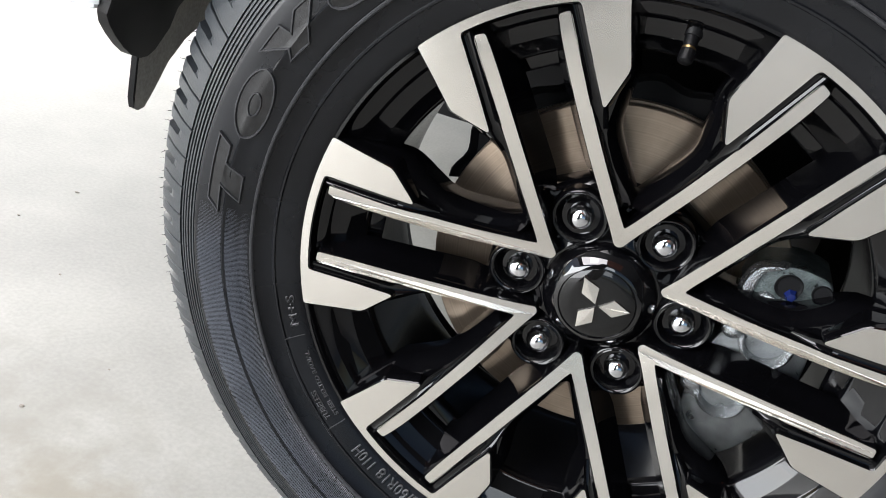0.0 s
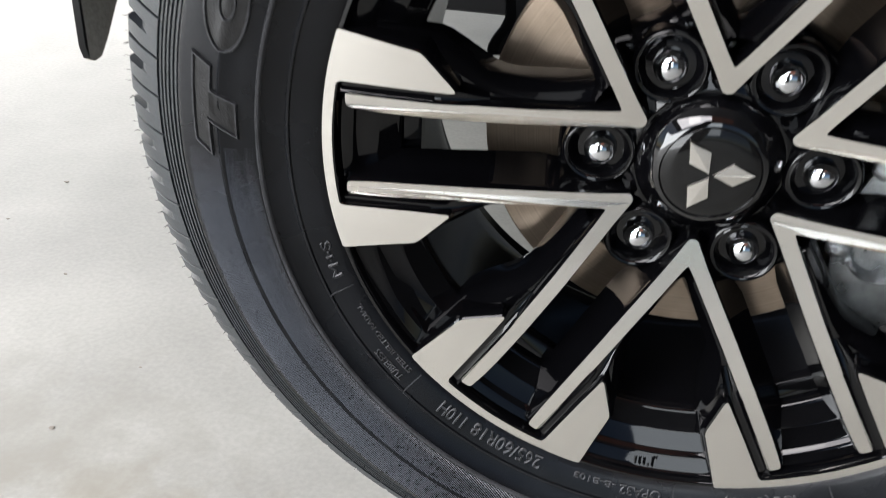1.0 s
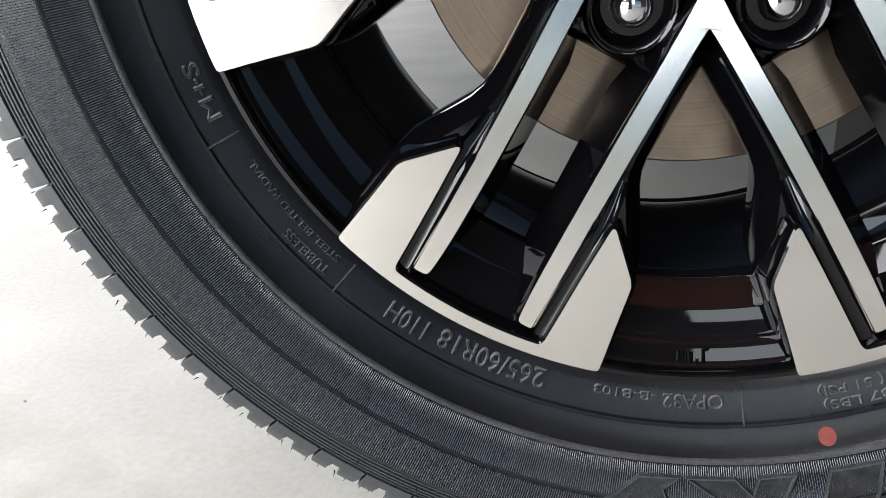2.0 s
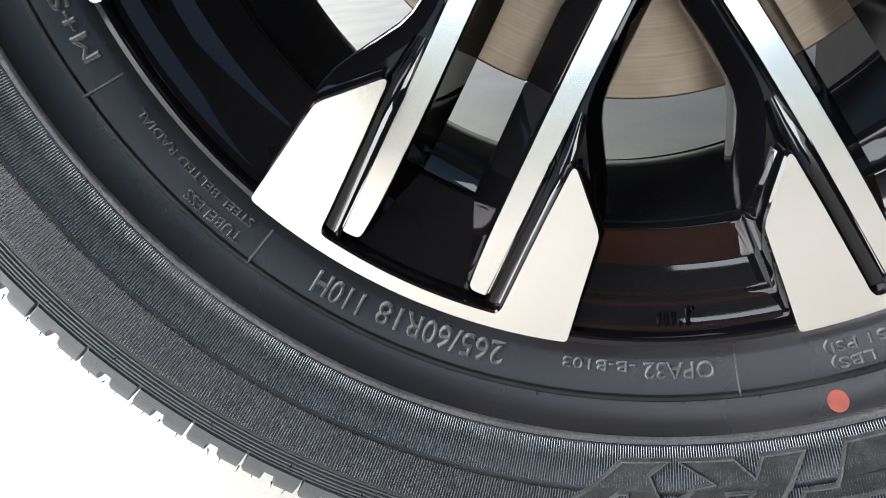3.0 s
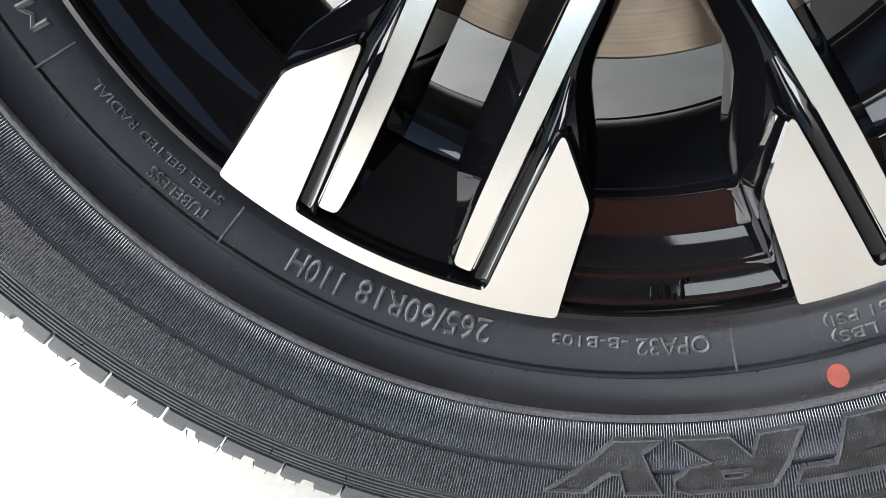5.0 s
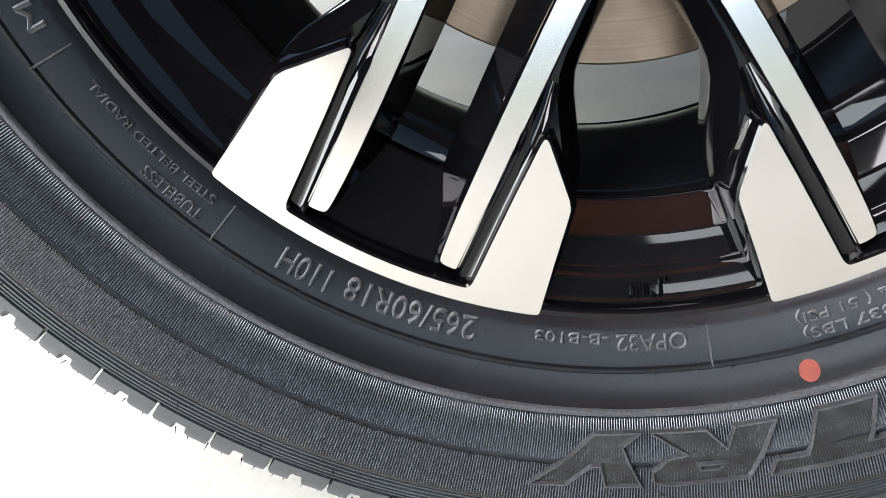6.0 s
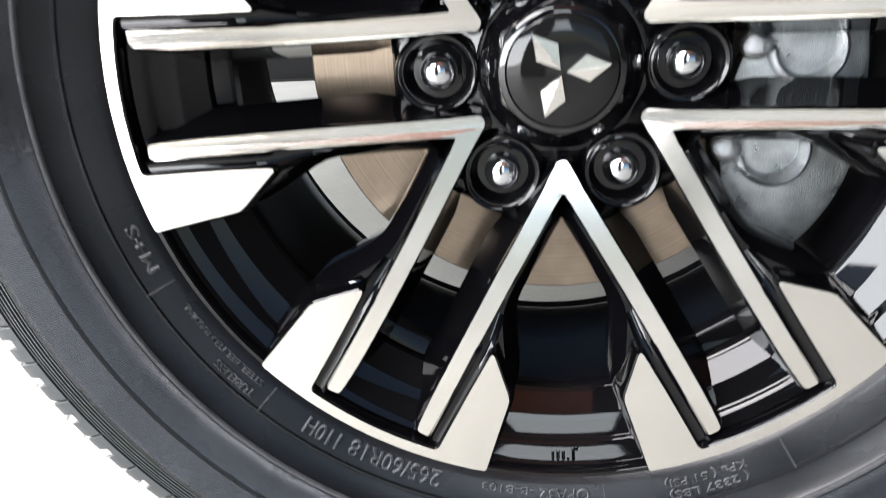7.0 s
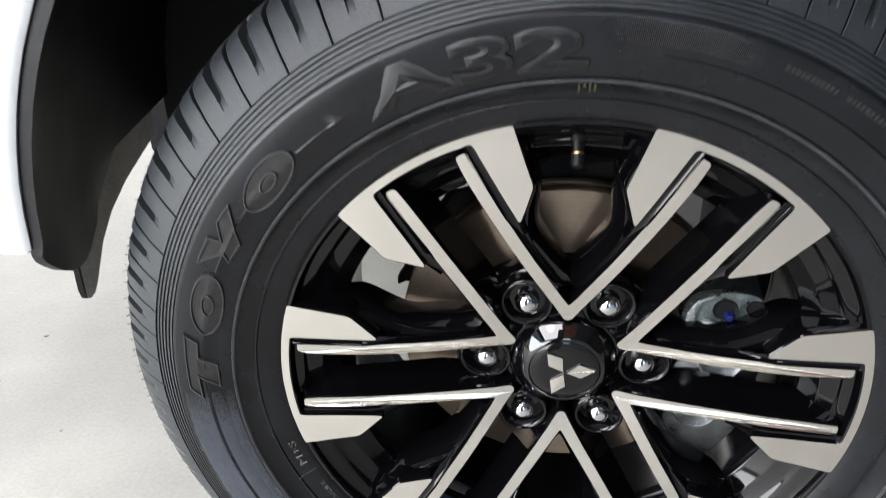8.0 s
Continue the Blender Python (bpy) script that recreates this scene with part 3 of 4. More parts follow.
def arm_flare(x, z):
    """How far an arm's flank runs out: wider towards the hollow between the two arms of a spoke."""
    r = math.hypot(x, z)
    return mapped(r, (0.05, 0.085, 0.11, 0.20, 0.228), (0.003, 0.006, 0.0112, 0.0108, 0.004) if across(x, z) < 0.029 else (0.003, 0.004, 0.0046, 0.0046, 0.004))


def arm_slope(x, z):
    """Share of the full bevel: the flanks lean most where an arm faces its broad end across the groove."""
    r = math.hypot(x, z)
    return mapped(r, (0.10, 0.15, 0.17, 0.226, 0.229), (0.4, 0.5, 0.45, 0.45, 0.5)) if across(x, z) > 0.0295 else mapped(r, (0.06, 0.12, 0.20), (0.3, 0.45, 0.6))


def pad_slope(x, z):
    return 0.35 if across(x, z) < 0.0440 and 0.162 < math.hypot(x, z) < 0.2340 else 0.8 if math.hypot(x, z) < 0.238 else 0.4


def chevron(k):
    """Two arms of neighbouring spokes that meet beside the hub."""
    us = (0.2265, 0.220, 0.212, 0.204, 0.196, 0.188, 0.180, 0.172, 0.164, 0.156, 0.148, 0.140, 0.132, 0.124, 0.116, 0.108, 0.100, 0.092, 0.084, 0.076, 0.069, 0.063)
    right = [at_spoke(u, mapped(u, *INNER), k, 0) for u in us]
    left = [at_spoke(u, -mapped(u, *INNER), k + 60, 0) for u in us]
    tip = at_spoke(0.0505, 0, k + 30, 0)
    c1, c2 = at_spoke(0.0512, -0.0030, k + 30, 0), at_spoke(0.0512, 0.0030, k + 30, 0)
    ro = [at_spoke(u, mapped(u, *OUTER), k, 0) for u in us[:-1]]
    lo = [at_spoke(u, -mapped(u, *OUTER), k + 60, 0) for u in us[:-1]]
    notch = at_spoke(0.0682, 0, k + 30, 0)
    er = at_spoke(0.2280, 0.0280, k, 0), at_spoke(0.2280, 0.0338, k, 0)
    el = at_spoke(0.2280, -0.0280, k + 60, 0), at_spoke(0.2280, -0.0338, k + 60, 0)
    loop = right + [c1, tip, c2] + left[::-1] + [el[0], el[1]] + lo + [notch] + ro[::-1] + [er[1], er[0]]
    bm = bmesh.new()
    raised(bm, fillet([(p.x, p.z) for p in loop], 0.0020), ((0.0, 0.0), (0.0013, 0.0010), (0.0034, 0.0050), (0.0038, 0.0078), (0.0052, 0.03)), arm_depth,
           arm_flare, arm_y, 0, arm_slope)
    return part("spoke", bm, [CUT, GLOSS], rim, "machined silver chevron spoke with gloss black flanks", 22)


def spoke_pad(k):
    """The broad machined ends beside a pair of arms, joined along the rim."""
    one = [(0.2065, 0.0708), (0.1850, 0.0665), (0.1812, 0.0655), (0.1780, 0.0632), (0.1615, 0.0462), (0.1590, 0.0435), (0.1592, 0.0422), (0.1612, 0.0418), (0.1850, 0.0420), (0.2050, 0.0425), (0.2290, 0.0432)]
    arc = [polar(0.2430, k - 18.22 + 36.44 * i / 18, 0) for i in range(19)]
    inner = [polar(0.2364, k + 10.3 - 20.6 * i / 12, 0) for i in range(13)]
    loop = arc + [at_spoke(u, v, k, 0) for u, v in one] + inner + [at_spoke(u, -v, k, 0) for u, v in one[::-1]]
    bm = bmesh.new()
    raised(bm, fillet([(p.x, p.z) for p in loop], 0.0022), ((0.0, 0.0), (0.0013, 0.0010), (0.0034, 0.0050), (0.0038, 0.0078), (0.0042, 0.03)), lambda r: mapped(r, (0.15, 0.18, 0.20, 0.235, 0.245), (0.036, 0.033, 0.028, 0.014, 0.008)),
           lambda x, z: mapped(math.hypot(x, z), (0.155, 0.165, 0.178, 0.19, 0.21, 0.243), (0.0036, 0.0036, 0.0036, 0.0036, 0.0036, 0.0024)), face_y, 0, pad_slope)
    part("spoke_pad", bm, [CUT, GLOSS], rim, "machined silver spoke end with gloss black flanks", 22)


def spoke_web(k):
    """Black floor of the grooves and of the hollow between two arms."""
    bm = bmesh.new()
    for s in (1, -1):
        L = []
        for i in range(21):
            u = 0.1400 + 0.0955 * i / 20
            r = math.hypot(u, 0.038)
            lo, hi = mapped(u, (0.14, 0.17, 0.236), (0.0318, 0.0334, 0.0346)), mapped(u, (0.14, 0.152, 0.160, 0.236), (0.0400, 0.0420, 0.0432, 0.0442))
            top = mapped(u, (0.14, 0.155, 0.17, 0.236), (0.012, 0.0062, 0.0024, 0.0017)) + face_y(r)
            L.append([bm.verts.new(at_spoke(u, s * (lo + (hi - lo) * (0.5 + 0.5 * math.sin(p) / math.sin(1.25))), k, top + 0.0044 * (math.cos(p) - math.cos(1.25)))) for p in [1.25 * j / 5 for j in range(-5, 6)]])
        for A, B in zip(L, L[1:]):
            for j in range(10):
                bm.faces.new((A[j], A[j + 1], B[j + 1], B[j]))
    rows = ((0.1880, 0.054), (0.1885, 0.046), (0.1905, 0.0440), (0.204, 0.0412), (0.218, 0.0383), (0.2318, 0.0354), (0.2346, 0.0200), (0.2362, 0.0076))
    L = [[bm.verts.new(at_spoke(u, v, k, y + 0.0015 * (abs(v) < 0.012))) for v in (-0.031, -0.024, -0.011, 0.011, 0.024, 0.031)] for u, y in rows]
    for A, B in zip(L, L[1:]):
        for j in range(5):
            bm.faces.new((A[j], A[j + 1], B[j + 1], B[j])).material_index = int(A is L[0] or A is L[1])
    part("spoke_web", bm, [GLOSS, BARREL], rim, "gloss black recess between spokes", 40)


def spoke_body(k, s):
    """The black casting under one arm and its broad end, bulging out beside the window."""
    outer = [(0.0722, 0.0415), (0.0770, 0.0404), (0.090, 0.0401), (0.115, 0.0402), (0.128, 0.0404), (0.136, 0.0416), (0.144, 0.0448), (0.152, 0.0498), (0.160, 0.0550), (0.167, 0.0596), (0.173, 0.0630), (0.179, 0.0652), (0.186, 0.0668), (0.206, 0.0708), (0.2240, 0.0744)]
    inner = [(0.2240, 0.0300), (0.200, 0.0290), (0.176, 0.0285), (0.152, 0.0282), (0.128, 0.0280), (0.108, 0.0280), (0.0722, 0.0290)]
    loop = [(u, s * v) for u, v in outer + inner]
    if s > 0:
        loop = loop[::-1]
    bm = bmesh.new()
    rings = []
    for d, down in ((-0.0036, 0.0085), (-0.0006, 0.0130), (0.0024, 0.0182), (0.0044, 0.0228), (0.0052, 0.0300), (0.0042, 0.0)):
        ring = []
        for (u, v), (u0, v0) in zip(offset_loop(loop, d), loop):
            r = math.hypot(u0, v0)
            if abs(v0) < 0.0305:
                u, v = u0 + (u - u0) * 0.2, v0 + (v - v0) * 0.2
            ring.append(bm.verts.new(at_spoke(u, v, k, (arm_y(r) + down * mapped(r, (0.19, 0.235), (1.0, 0.45))) if down else max(arm_depth(r), arm_y(r) + 0.046 * mapped(r, (0.19, 0.235), (1.0, 0.5))))))
        rings.append(ring)
    n = len(loop)
    for A, B in zip(rings, rings[1:]):
        for i in range(n):
            bm.faces.new((A[i], A[(i + 1) % n], B[(i + 1) % n], B[i]))
    for a, b, c in tessellate_polygon([[Vector((q.co.x, q.co.z, 0)) for q in rings[0]]]):
        bm.faces.new((rings[0][a], rings[0][b], rings[0][c]))
    part("spoke_body", bm, GLOSS, rim, "gloss black spoke casting", 50)


for k in range(0, 360, 60):
    chevron(k)
    spoke_body(k, 1)
    spoke_body(k, -1)
    spoke_pad(k)
    spoke_web(k)

bm = bmesh.new()
lathe(bm, [(0.0, 0.075), (0.078, 0.075), (0.0785, 0.058), (0.076, 0.052), (0.060, 0.0495), (0.0530, 0.0468), (0.0490, 0.0448), (0.0468, 0.0442), (0.0456, 0.0446), (0.0450, 0.048), (0.0, 0.048)], 96)
hub = part("hub", bm, GLOSS, rim, "gloss black wheel hub", 35)


def lug_boss(k):
    bm = bmesh.new()
    ring = [(0.0100, 0.0575), (0.0122, 0.0548), (0.0138, 0.0520), (0.0152, 0.0490), (0.0166, 0.0460), (0.0179, 0.0434), (0.0190, 0.0415), (0.0200, 0.0404), (0.0211, 0.0400), (0.0222, 0.0406), (0.0230, 0.0422), (0.0236, 0.0455), (0.0240, 0.0640)]
    n = 36
    L = []
    for i in range(n):
        a = 2 * math.pi * i / n
        L.append([bm.verts.new(at_spoke(0.0687 + r * math.cos(a) * (1.06 if r > 0.0155 and math.cos(a) > 0 else 1), r * math.sin(a), k, y + 0.004 * (1 - math.cos(a)) * (r < 0.0200) * -0.2)) for r, y in ring])
    for i in range(n):
        A, B = L[i], L[(i + 1) % n]
        for j in range(len(ring) - 1):
            bm.faces.new((A[j], A[j + 1], B[j + 1], B[j]))
    bm.faces.new([q[0] for q in L])
    half = [(0.0520, 0.0120), (0.0640, 0.0185), (0.0760, 0.0215), (0.0860, 0.0205), (0.0905, 0.0170)]
    loop = [(u, -v) for u, v in half] + [(u, v) for u, v in half[::-1]]
    R = [[bm.verts.new(at_spoke(q[0], q[1], k, y + mapped(q[0], (0.05, 0.09), (0.0, 0.004)))) for q in offset_loop(loop, d)] for d, y in ((-0.004, 0.0466), (0.0, 0.0472), (0.0014, 0.0482), (0.0056, 0.0528), (0.0070, 0.0690))]
    for A, B in zip(R, R[1:]):
        for i in range(10):
            bm.faces.new((A[i], A[(i + 1) % 10], B[(i + 1) % 10], B[i]))
    bm.faces.new(R[0])
    part("lug_boss", bm, GLOSS, rim, "gloss black lug nut pocket", 40)


def lug_nut(k):
    bm = bmesh.new()
    prof = [(0.0118, 0.0610, 0), (0.0118, 0.0548, 0), (0.0104, 0.0530, 6), (0.0104, 0.0478, 6), (0.0106, 0.0464, 0), (0.0104, 0.0438, 0), (0.0096, 0.0410, 0), (0.0081, 0.0385, 0), (0.0058, 0.0365, 0), (0.0030, 0.0355, 0)]
    n, L = 36, []
    for r, y, hexa in prof:
        ring = []
        for i in range(n):
            a = 2 * math.pi * i / n
            q = r
            if hexa:
                q = min(r * 1.06, r * 0.95 / max(0.87, math.cos((a % (math.pi / 3)) - math.pi / 6)))
            ring.append(bm.verts.new(at_spoke(0.0687 + q * math.cos(a), q * math.sin(a), k, y)))
        L.append(ring)
    for A, B in zip(L, L[1:]):
        for i in range(n):
            bm.faces.new((A[i], A[(i + 1) % n], B[(i + 1) % n], B[i]))
    top = bm.verts.new(at_spoke(0.0687, 0, k, 0.0351))
    for i in range(n):
        bm.faces.new((L[-1][i], L[-1][(i + 1) % n], top))
    tagged(part("lug_nut", bm, CHROME, wheel, "chrome domed lug nut", 35), group="lug nuts")


for k in range(0, 360, 60):
    lug_boss(k)
    lug_nut(k)

bm = bmesh.new()
lathe(bm, [(0.0456, 0.0480), (0.0459, 0.0430), (0.0457, 0.0408), (0.0452, 0.0392), (0.0444, 0.0378), (0.0350, 0.0290), (0.0343, 0.0284), (0.0330, 0.0276), (0.0312, 0.0271), (0.0306, 0.0280)], 96)
cap = part("centre_cap", bm, CAP_RING, wheel, "gloss black centre cap", 40)
bm = bmesh.new()
lathe(bm, [(0.0307, 0.0283), (0.0298, 0.0274), (0.0200, 0.0264), (0.0090, 0.0258), (0.0, 0.0256)], 72)
bmesh.ops.remove_doubles(bm, verts=bm.verts, dist=1e-5)
part("cap_face", bm, CAP_MATT, cap, "dark domed cap face", 40)


def rhombus(a):
    """One facet-cut silver lozenge of the badge."""
    bm = bmesh.new()
    tip, side = 0.0272, 0.0079
    pts = [(0.0006, 0.0), (tip * 0.5, -side), (tip, 0.0), (tip * 0.5, side)]
    base = [bm.verts.new(at_spoke(u, v, a, 0.0268)) for u, v in pts]
    top = [bm.verts.new(at_spoke(tip * 0.5 + (u - tip * 0.5) * 0.94, v * 0.92, a, 0.0246)) for u, v in pts]
    ridge = [bm.verts.new(at_spoke(u, 0, a, 0.0234)) for u in (0.002, tip * 0.94)]
    for i in range(4):
        bm.faces.new((base[i], base[(i + 1) % 4], top[(i + 1) % 4], top[i]))
    bm.faces.new((top[0], top[1], top[2], ridge[1], ridge[0]))
    bm.faces.new((top[0], ridge[0], ridge[1], top[2], top[3]))
    part("badge", bm, CUT, cap, "silver lozenge badge", 0)


for a in (127, 7, 247):
    rhombus(a)

# valve
bm = bmesh.new()
for (y0, z0, r0), (y1, z1, r1) in (((0.034, 0.2345, 0.0100), (0.028, 0.2260, 0.0112)), ((0.028, 0.2260, 0.0112), (0.0225, 0.2170, 0.0060)), ((0.0225, 0.2170, 0.0052), (0.0175, 0.2095, 0.0042))):
    g = bmesh.ops.create_cone(bm, cap_ends=True, segments=20, radius1=r0, radius2=r1, depth=1.0)["verts"]
    A, B = Vector((-0.002, y0, z0)), Vector((-0.002, y1, z1))
    M = Matrix.Translation((A + B) / 2) @ (B - A).to_track_quat("Z", "Y").to_matrix().to_4x4() @ Matrix.Diagonal((1, 1, (B - A).length, 1))
    for v in g:
        v.co = M @ v.co
valve = part("valve_stem", bm, PLASTIC, wheel, "black rubber tyre valve", 40)
for nm, stops, mt in (("valve_collar", ((0.0, 0.0042), (0.0, 0.0047), (0.0016, 0.0047), (0.0016, 0.0042)), BRASS),
                      ("valve_cap", ((0.0016, 0.0048), (0.0020, 0.0052), (0.0088, 0.0053), (0.0102, 0.0049), (0.0112, 0.0037), (0.0118, 0.0018)), PLASTIC)):
    bm = bmesh.new()
    A, B = Vector((-0.002, 0.0180, 0.2105)), Vector((-0.002, 0.0085, 0.1975))
    turn = (B - A).to_track_quat("Z", "Y").to_matrix().to_4x4()
    n, L = 24, []
    for h, r in stops:
        L.append([bm.verts.new(Matrix.Translation(A) @ turn @ Vector(((r - 0.0003 * (i % 2) * (nm == "valve_cap" and h < 0.009)) * math.cos(2 * math.pi * i / n), (r - 0.0003 * (i % 2) * (nm == "valve_cap" and h < 0.009)) * math.sin(2 * math.pi * i / n), h))) for i in range(n)])
    for P, Q in zip(L, L[1:]):
        for i in range(n):
            bm.faces.new((P[i], P[(i + 1) % n], Q[(i + 1) % n], Q[i]))
    bm.faces.new(L[0])
    bm.faces.new(L[-1])
    part(nm, bm, mt, valve, "", 30)

# ---------------------------------------------------------------- brake
disc = thing("brake_disc", HUB + Vector((0, 0.09, 0)), "bronze-tinted bare steel brake disc behind the wheel", "brake disc")
bm = bmesh.new()
lathe(bm, [(0.088, 0.0820), (0.0885, 0.0800), (0.1485, 0.0800), (0.1495, 0.0810), (0.1495, 0.0880), (0.090, 0.0880)], 128, closed=True)
lathe(bm, [(0.090, 0.0960), (0.1495, 0.0960), (0.1495, 0.1030), (0.1485, 0.1040), (0.088, 0.1040)], 128, closed=True)
part("disc_ring", bm, DISC, disc, "", 30)
bm = bmesh.new()
lathe(bm, [(0.0, 0.0755), (0.070, 0.0755), (0.074, 0.079), (0.088, 0.0825), (0.091, 0.0900), (0.091, 0.1000), (0.05, 0.1000), (0.05, 0.15), (0.0, 0.15)], 96)
part("disc_hat", bm, LINER, disc, "dark disc centre", 30)

caliper = thing("brake_caliper", HUB + Vector((0.13, 0.08, -0.04)), "cast silver brake caliper gripping the disc", "brake caliper")


def arc_block(bm, r0, r1, a0, a1, y0, y1, n=14, bev=0.004):
    lathe(bm, [(r0, y0 + bev), (r0 + bev, y0), (r1 - bev, y0), (r1, y0 + bev), (r1, y1), (r0, y1)], n, a0, a1, closed=True)


def prism(bm, outline, y0, y1, bev=0.003, draft=0.002):
    """An outline of (x, z) given thickness, with a chamfered front edge."""
    area = sum(outline[i - 1][0] * outline[i][1] - outline[i][0] * outline[i - 1][1] for i in range(len(outline)))
    loop = outline if area > 0 else outline[::-1]
    n = len(loop)
    R = [[bm.verts.new((x, y, z)) for x, z in offset_loop(loop, d)] for d, y in ((-bev, y0), (-bev * 0.3, y0 + bev * 0.3), (0, y0 + bev), (draft, y1))]
    for A, B in zip(R, R[1:]):
        for i in range(n):
            bm.faces.new((A[i], A[(i + 1) % n], B[(i + 1) % n], B[i]))
    for q in (R[0], R[-1]):
        for i, j, k in tessellate_polygon([[Vector((v.co.x, v.co.z, 0)) for v in q]]):
            bm.faces.new((q[i], q[j], q[k]))


def rounded(points, times=2):
    """Corner cutting, for cast shapes."""
    for _ in range(times):
        points = [(p[0] * a + q[0] * (1 - a), p[1] * a + q[1] * (1 - a)) for p, q in zip(points, points[1:] + points[:1]) for a in (0.75, 0.25)]
    return points


bm = bmesh.new()
prism(bm, rounded([(0.090, -0.040), (0.094, -0.080), (0.106, -0.116), (0.130, -0.124), (0.152, -0.104), (0.170, -0.070), (0.174, -0.020), (0.168, 0.030), (0.130, 0.034), (0.108, 0.018), (0.098, -0.010)]), 0.056, 0.078, 0.004)
part("caliper_body", bm, CAST_DARK, caliper, "rough cast silver caliper body", 35)
bm = bmesh.new()
arc_block(bm, 0.153, 0.180, -40, 2, 0.068, 0.135)
part("caliper_bridge", bm, LINER, caliper, "dark caliper bridge over the disc", 35)
for cx, cz, turn in ((0.1365, 0.0035, -75), (0.1215, -0.0535, -60)):
    bm = bmesh.new()
    n, L = 28, []
    for i in range(n + 1):
        t = radians(turn - 110 + 220 * i / n)
        f = math.sin(math.pi * i / n) ** 0.4
        L.append([bm.verts.new((cx + r * math.cos(t), y, cz + r * math.sin(t))) for r, y in ((0.0225, 0.0600), (0.0212, 0.0560 - 0.0085 * f), (0.0188, 0.0555 - 0.0105 * f), (0.0165, 0.0560 - 0.0060 * f), (0.0150, 0.0600))])
    for A, B in zip(L, L[1:]):
        for j in range(4):
            bm.faces.new((A[j], A[j + 1], B[j + 1], B[j]))
    part("piston_boss", bm, CAST, caliper, "cast piston housing rim", 50)
for cx, cz in ((0.1085, 0.0055), (0.0955, -0.0530)):
    bm = bmesh.new()
    bmesh.ops.create_uvsphere(bm, u_segments=18, v_segments=10, radius=0.0085)
    for v in bm.verts:
        v.co = Vector((v.co.x * 1.1 + cx, v.co.z * 1.0 + 0.0555, v.co.y + cz))
    part("cast_knob", bm, CAST, caliper, "", 60)
bm = bmesh.new()
prism(bm, rounded([(0.1015, 0.0430), (0.1035, 0.0640), (0.1100, 0.0688), (0.1320, 0.0755), (0.1575, 0.0725), (0.1630, 0.0640), (0.1620, 0.0540), (0.1525, 0.0510), (0.1450, 0.0385), (0.1300, 0.0385), (0.1120, 0.0410)], 1), 0.047, 0.085, 0.003)
bracket = part("caliper_bracket", bm, IRON, caliper, "rough dark green-grey cast bracket with bolt hole", 35)
bm = bmesh.new()
prism(bm, rounded([(0.0985, 0.0425), (0.1010, 0.0600), (0.1080, 0.0690), (0.1250, 0.0735), (0.1240, 0.0700), (0.1120, 0.0650), (0.1090, 0.0560), (0.1085, 0.0425)], 1), 0.0440, 0.052, 0.0020)
part("bracket_rib", bm, CAST, bracket, "bright rough cast rib", 35)
bm = bmesh.new()
prism(bm, rounded([(0.1110, 0.0430), (0.1150, 0.0480), (0.1200, 0.0482), (0.1310, 0.0430), (0.1300, 0.0385), (0.1180, 0.0395)], 1), 0.0430, 0.052, 0.0022)
part("pin_sleeve", bm, CAST, bracket, "bright guide pin sleeve", 40)
for cx, cz, r, nm in ((0.1553, 0.0600, 0.0068, "bolt_hole"), (0.1312, 0.0575, 0.0095, "guide_pin_hole")):
    bm = bmesh.new()
    n = 22
    R = [[bm.verts.new((cx + q * r * math.cos(2 * math.pi * i / n), y, cz + q * r * math.sin(2 * math.pi * i / n))) for i in range(n)] for q, y in ((1.12, 0.0472), (1.05, 0.0458), (0.95, 0.0462), (0.85, 0.0468))]
    for A, B in zip(R, R[1:]):
        for i in range(n):
            bm.faces.new((A[i], A[(i + 1) % n], B[(i + 1) % n], B[i]))
    bm.faces.new(R[-1])
    part(nm, bm, LINER, bracket, "dark recessed hole", 30)
bm = bmesh.new()
prism(bm, [(0.1350 + 0.0036 * math.cos(math.pi * i / 3), 0.0515 + 0.0036 * math.sin(math.pi * i / 3)) for i in range(6)], 0.0420, 0.0480, 0.0008)
part("pin_bolt", bm, BLUE, bracket, "blue hexagon bolt head", 30)

# black splash shield with an uneven edge behind the disc
shield = thing("splash_shield", HUB + Vector((-0.1, 0.115, 0.08)), "black pressed splash shield behind the brake disc", "splash shield")
bm = bmesh.new()
L = []
for i in range(41):
    a = 60 + 108 * i / 40
    r = 0.158 + 0.003 * math.sin(a * 0.35) + 0.006 * math.exp(-((a - 150) / 5) ** 2) + mapped(a, (60, 130, 168), (0.012, 0.006, -0.002))
    L.append([bm.verts.new(polar(q, a, y)) for q, y in ((0.09, 0.112), (r - 0.006, 0.112), (r, 0.104), (r + 0.0015, 0.106), (r - 0.004, 0.116), (0.09, 0.116))])
for A, B in zip(L, L[1:]):
    for j in range(6):
        bm.faces.new((A[j], A[(j + 1) % 6], B[(j + 1) % 6], B[j]))
part("shield_plate", bm, LINER, shield, "", 40)

# ---------------------------------------------------------------- the car's side round the wheel
car = thing("car", (-0.5, 0.3, 0.0), "white car with black wheel arch liner and rubber mud flap", "car")


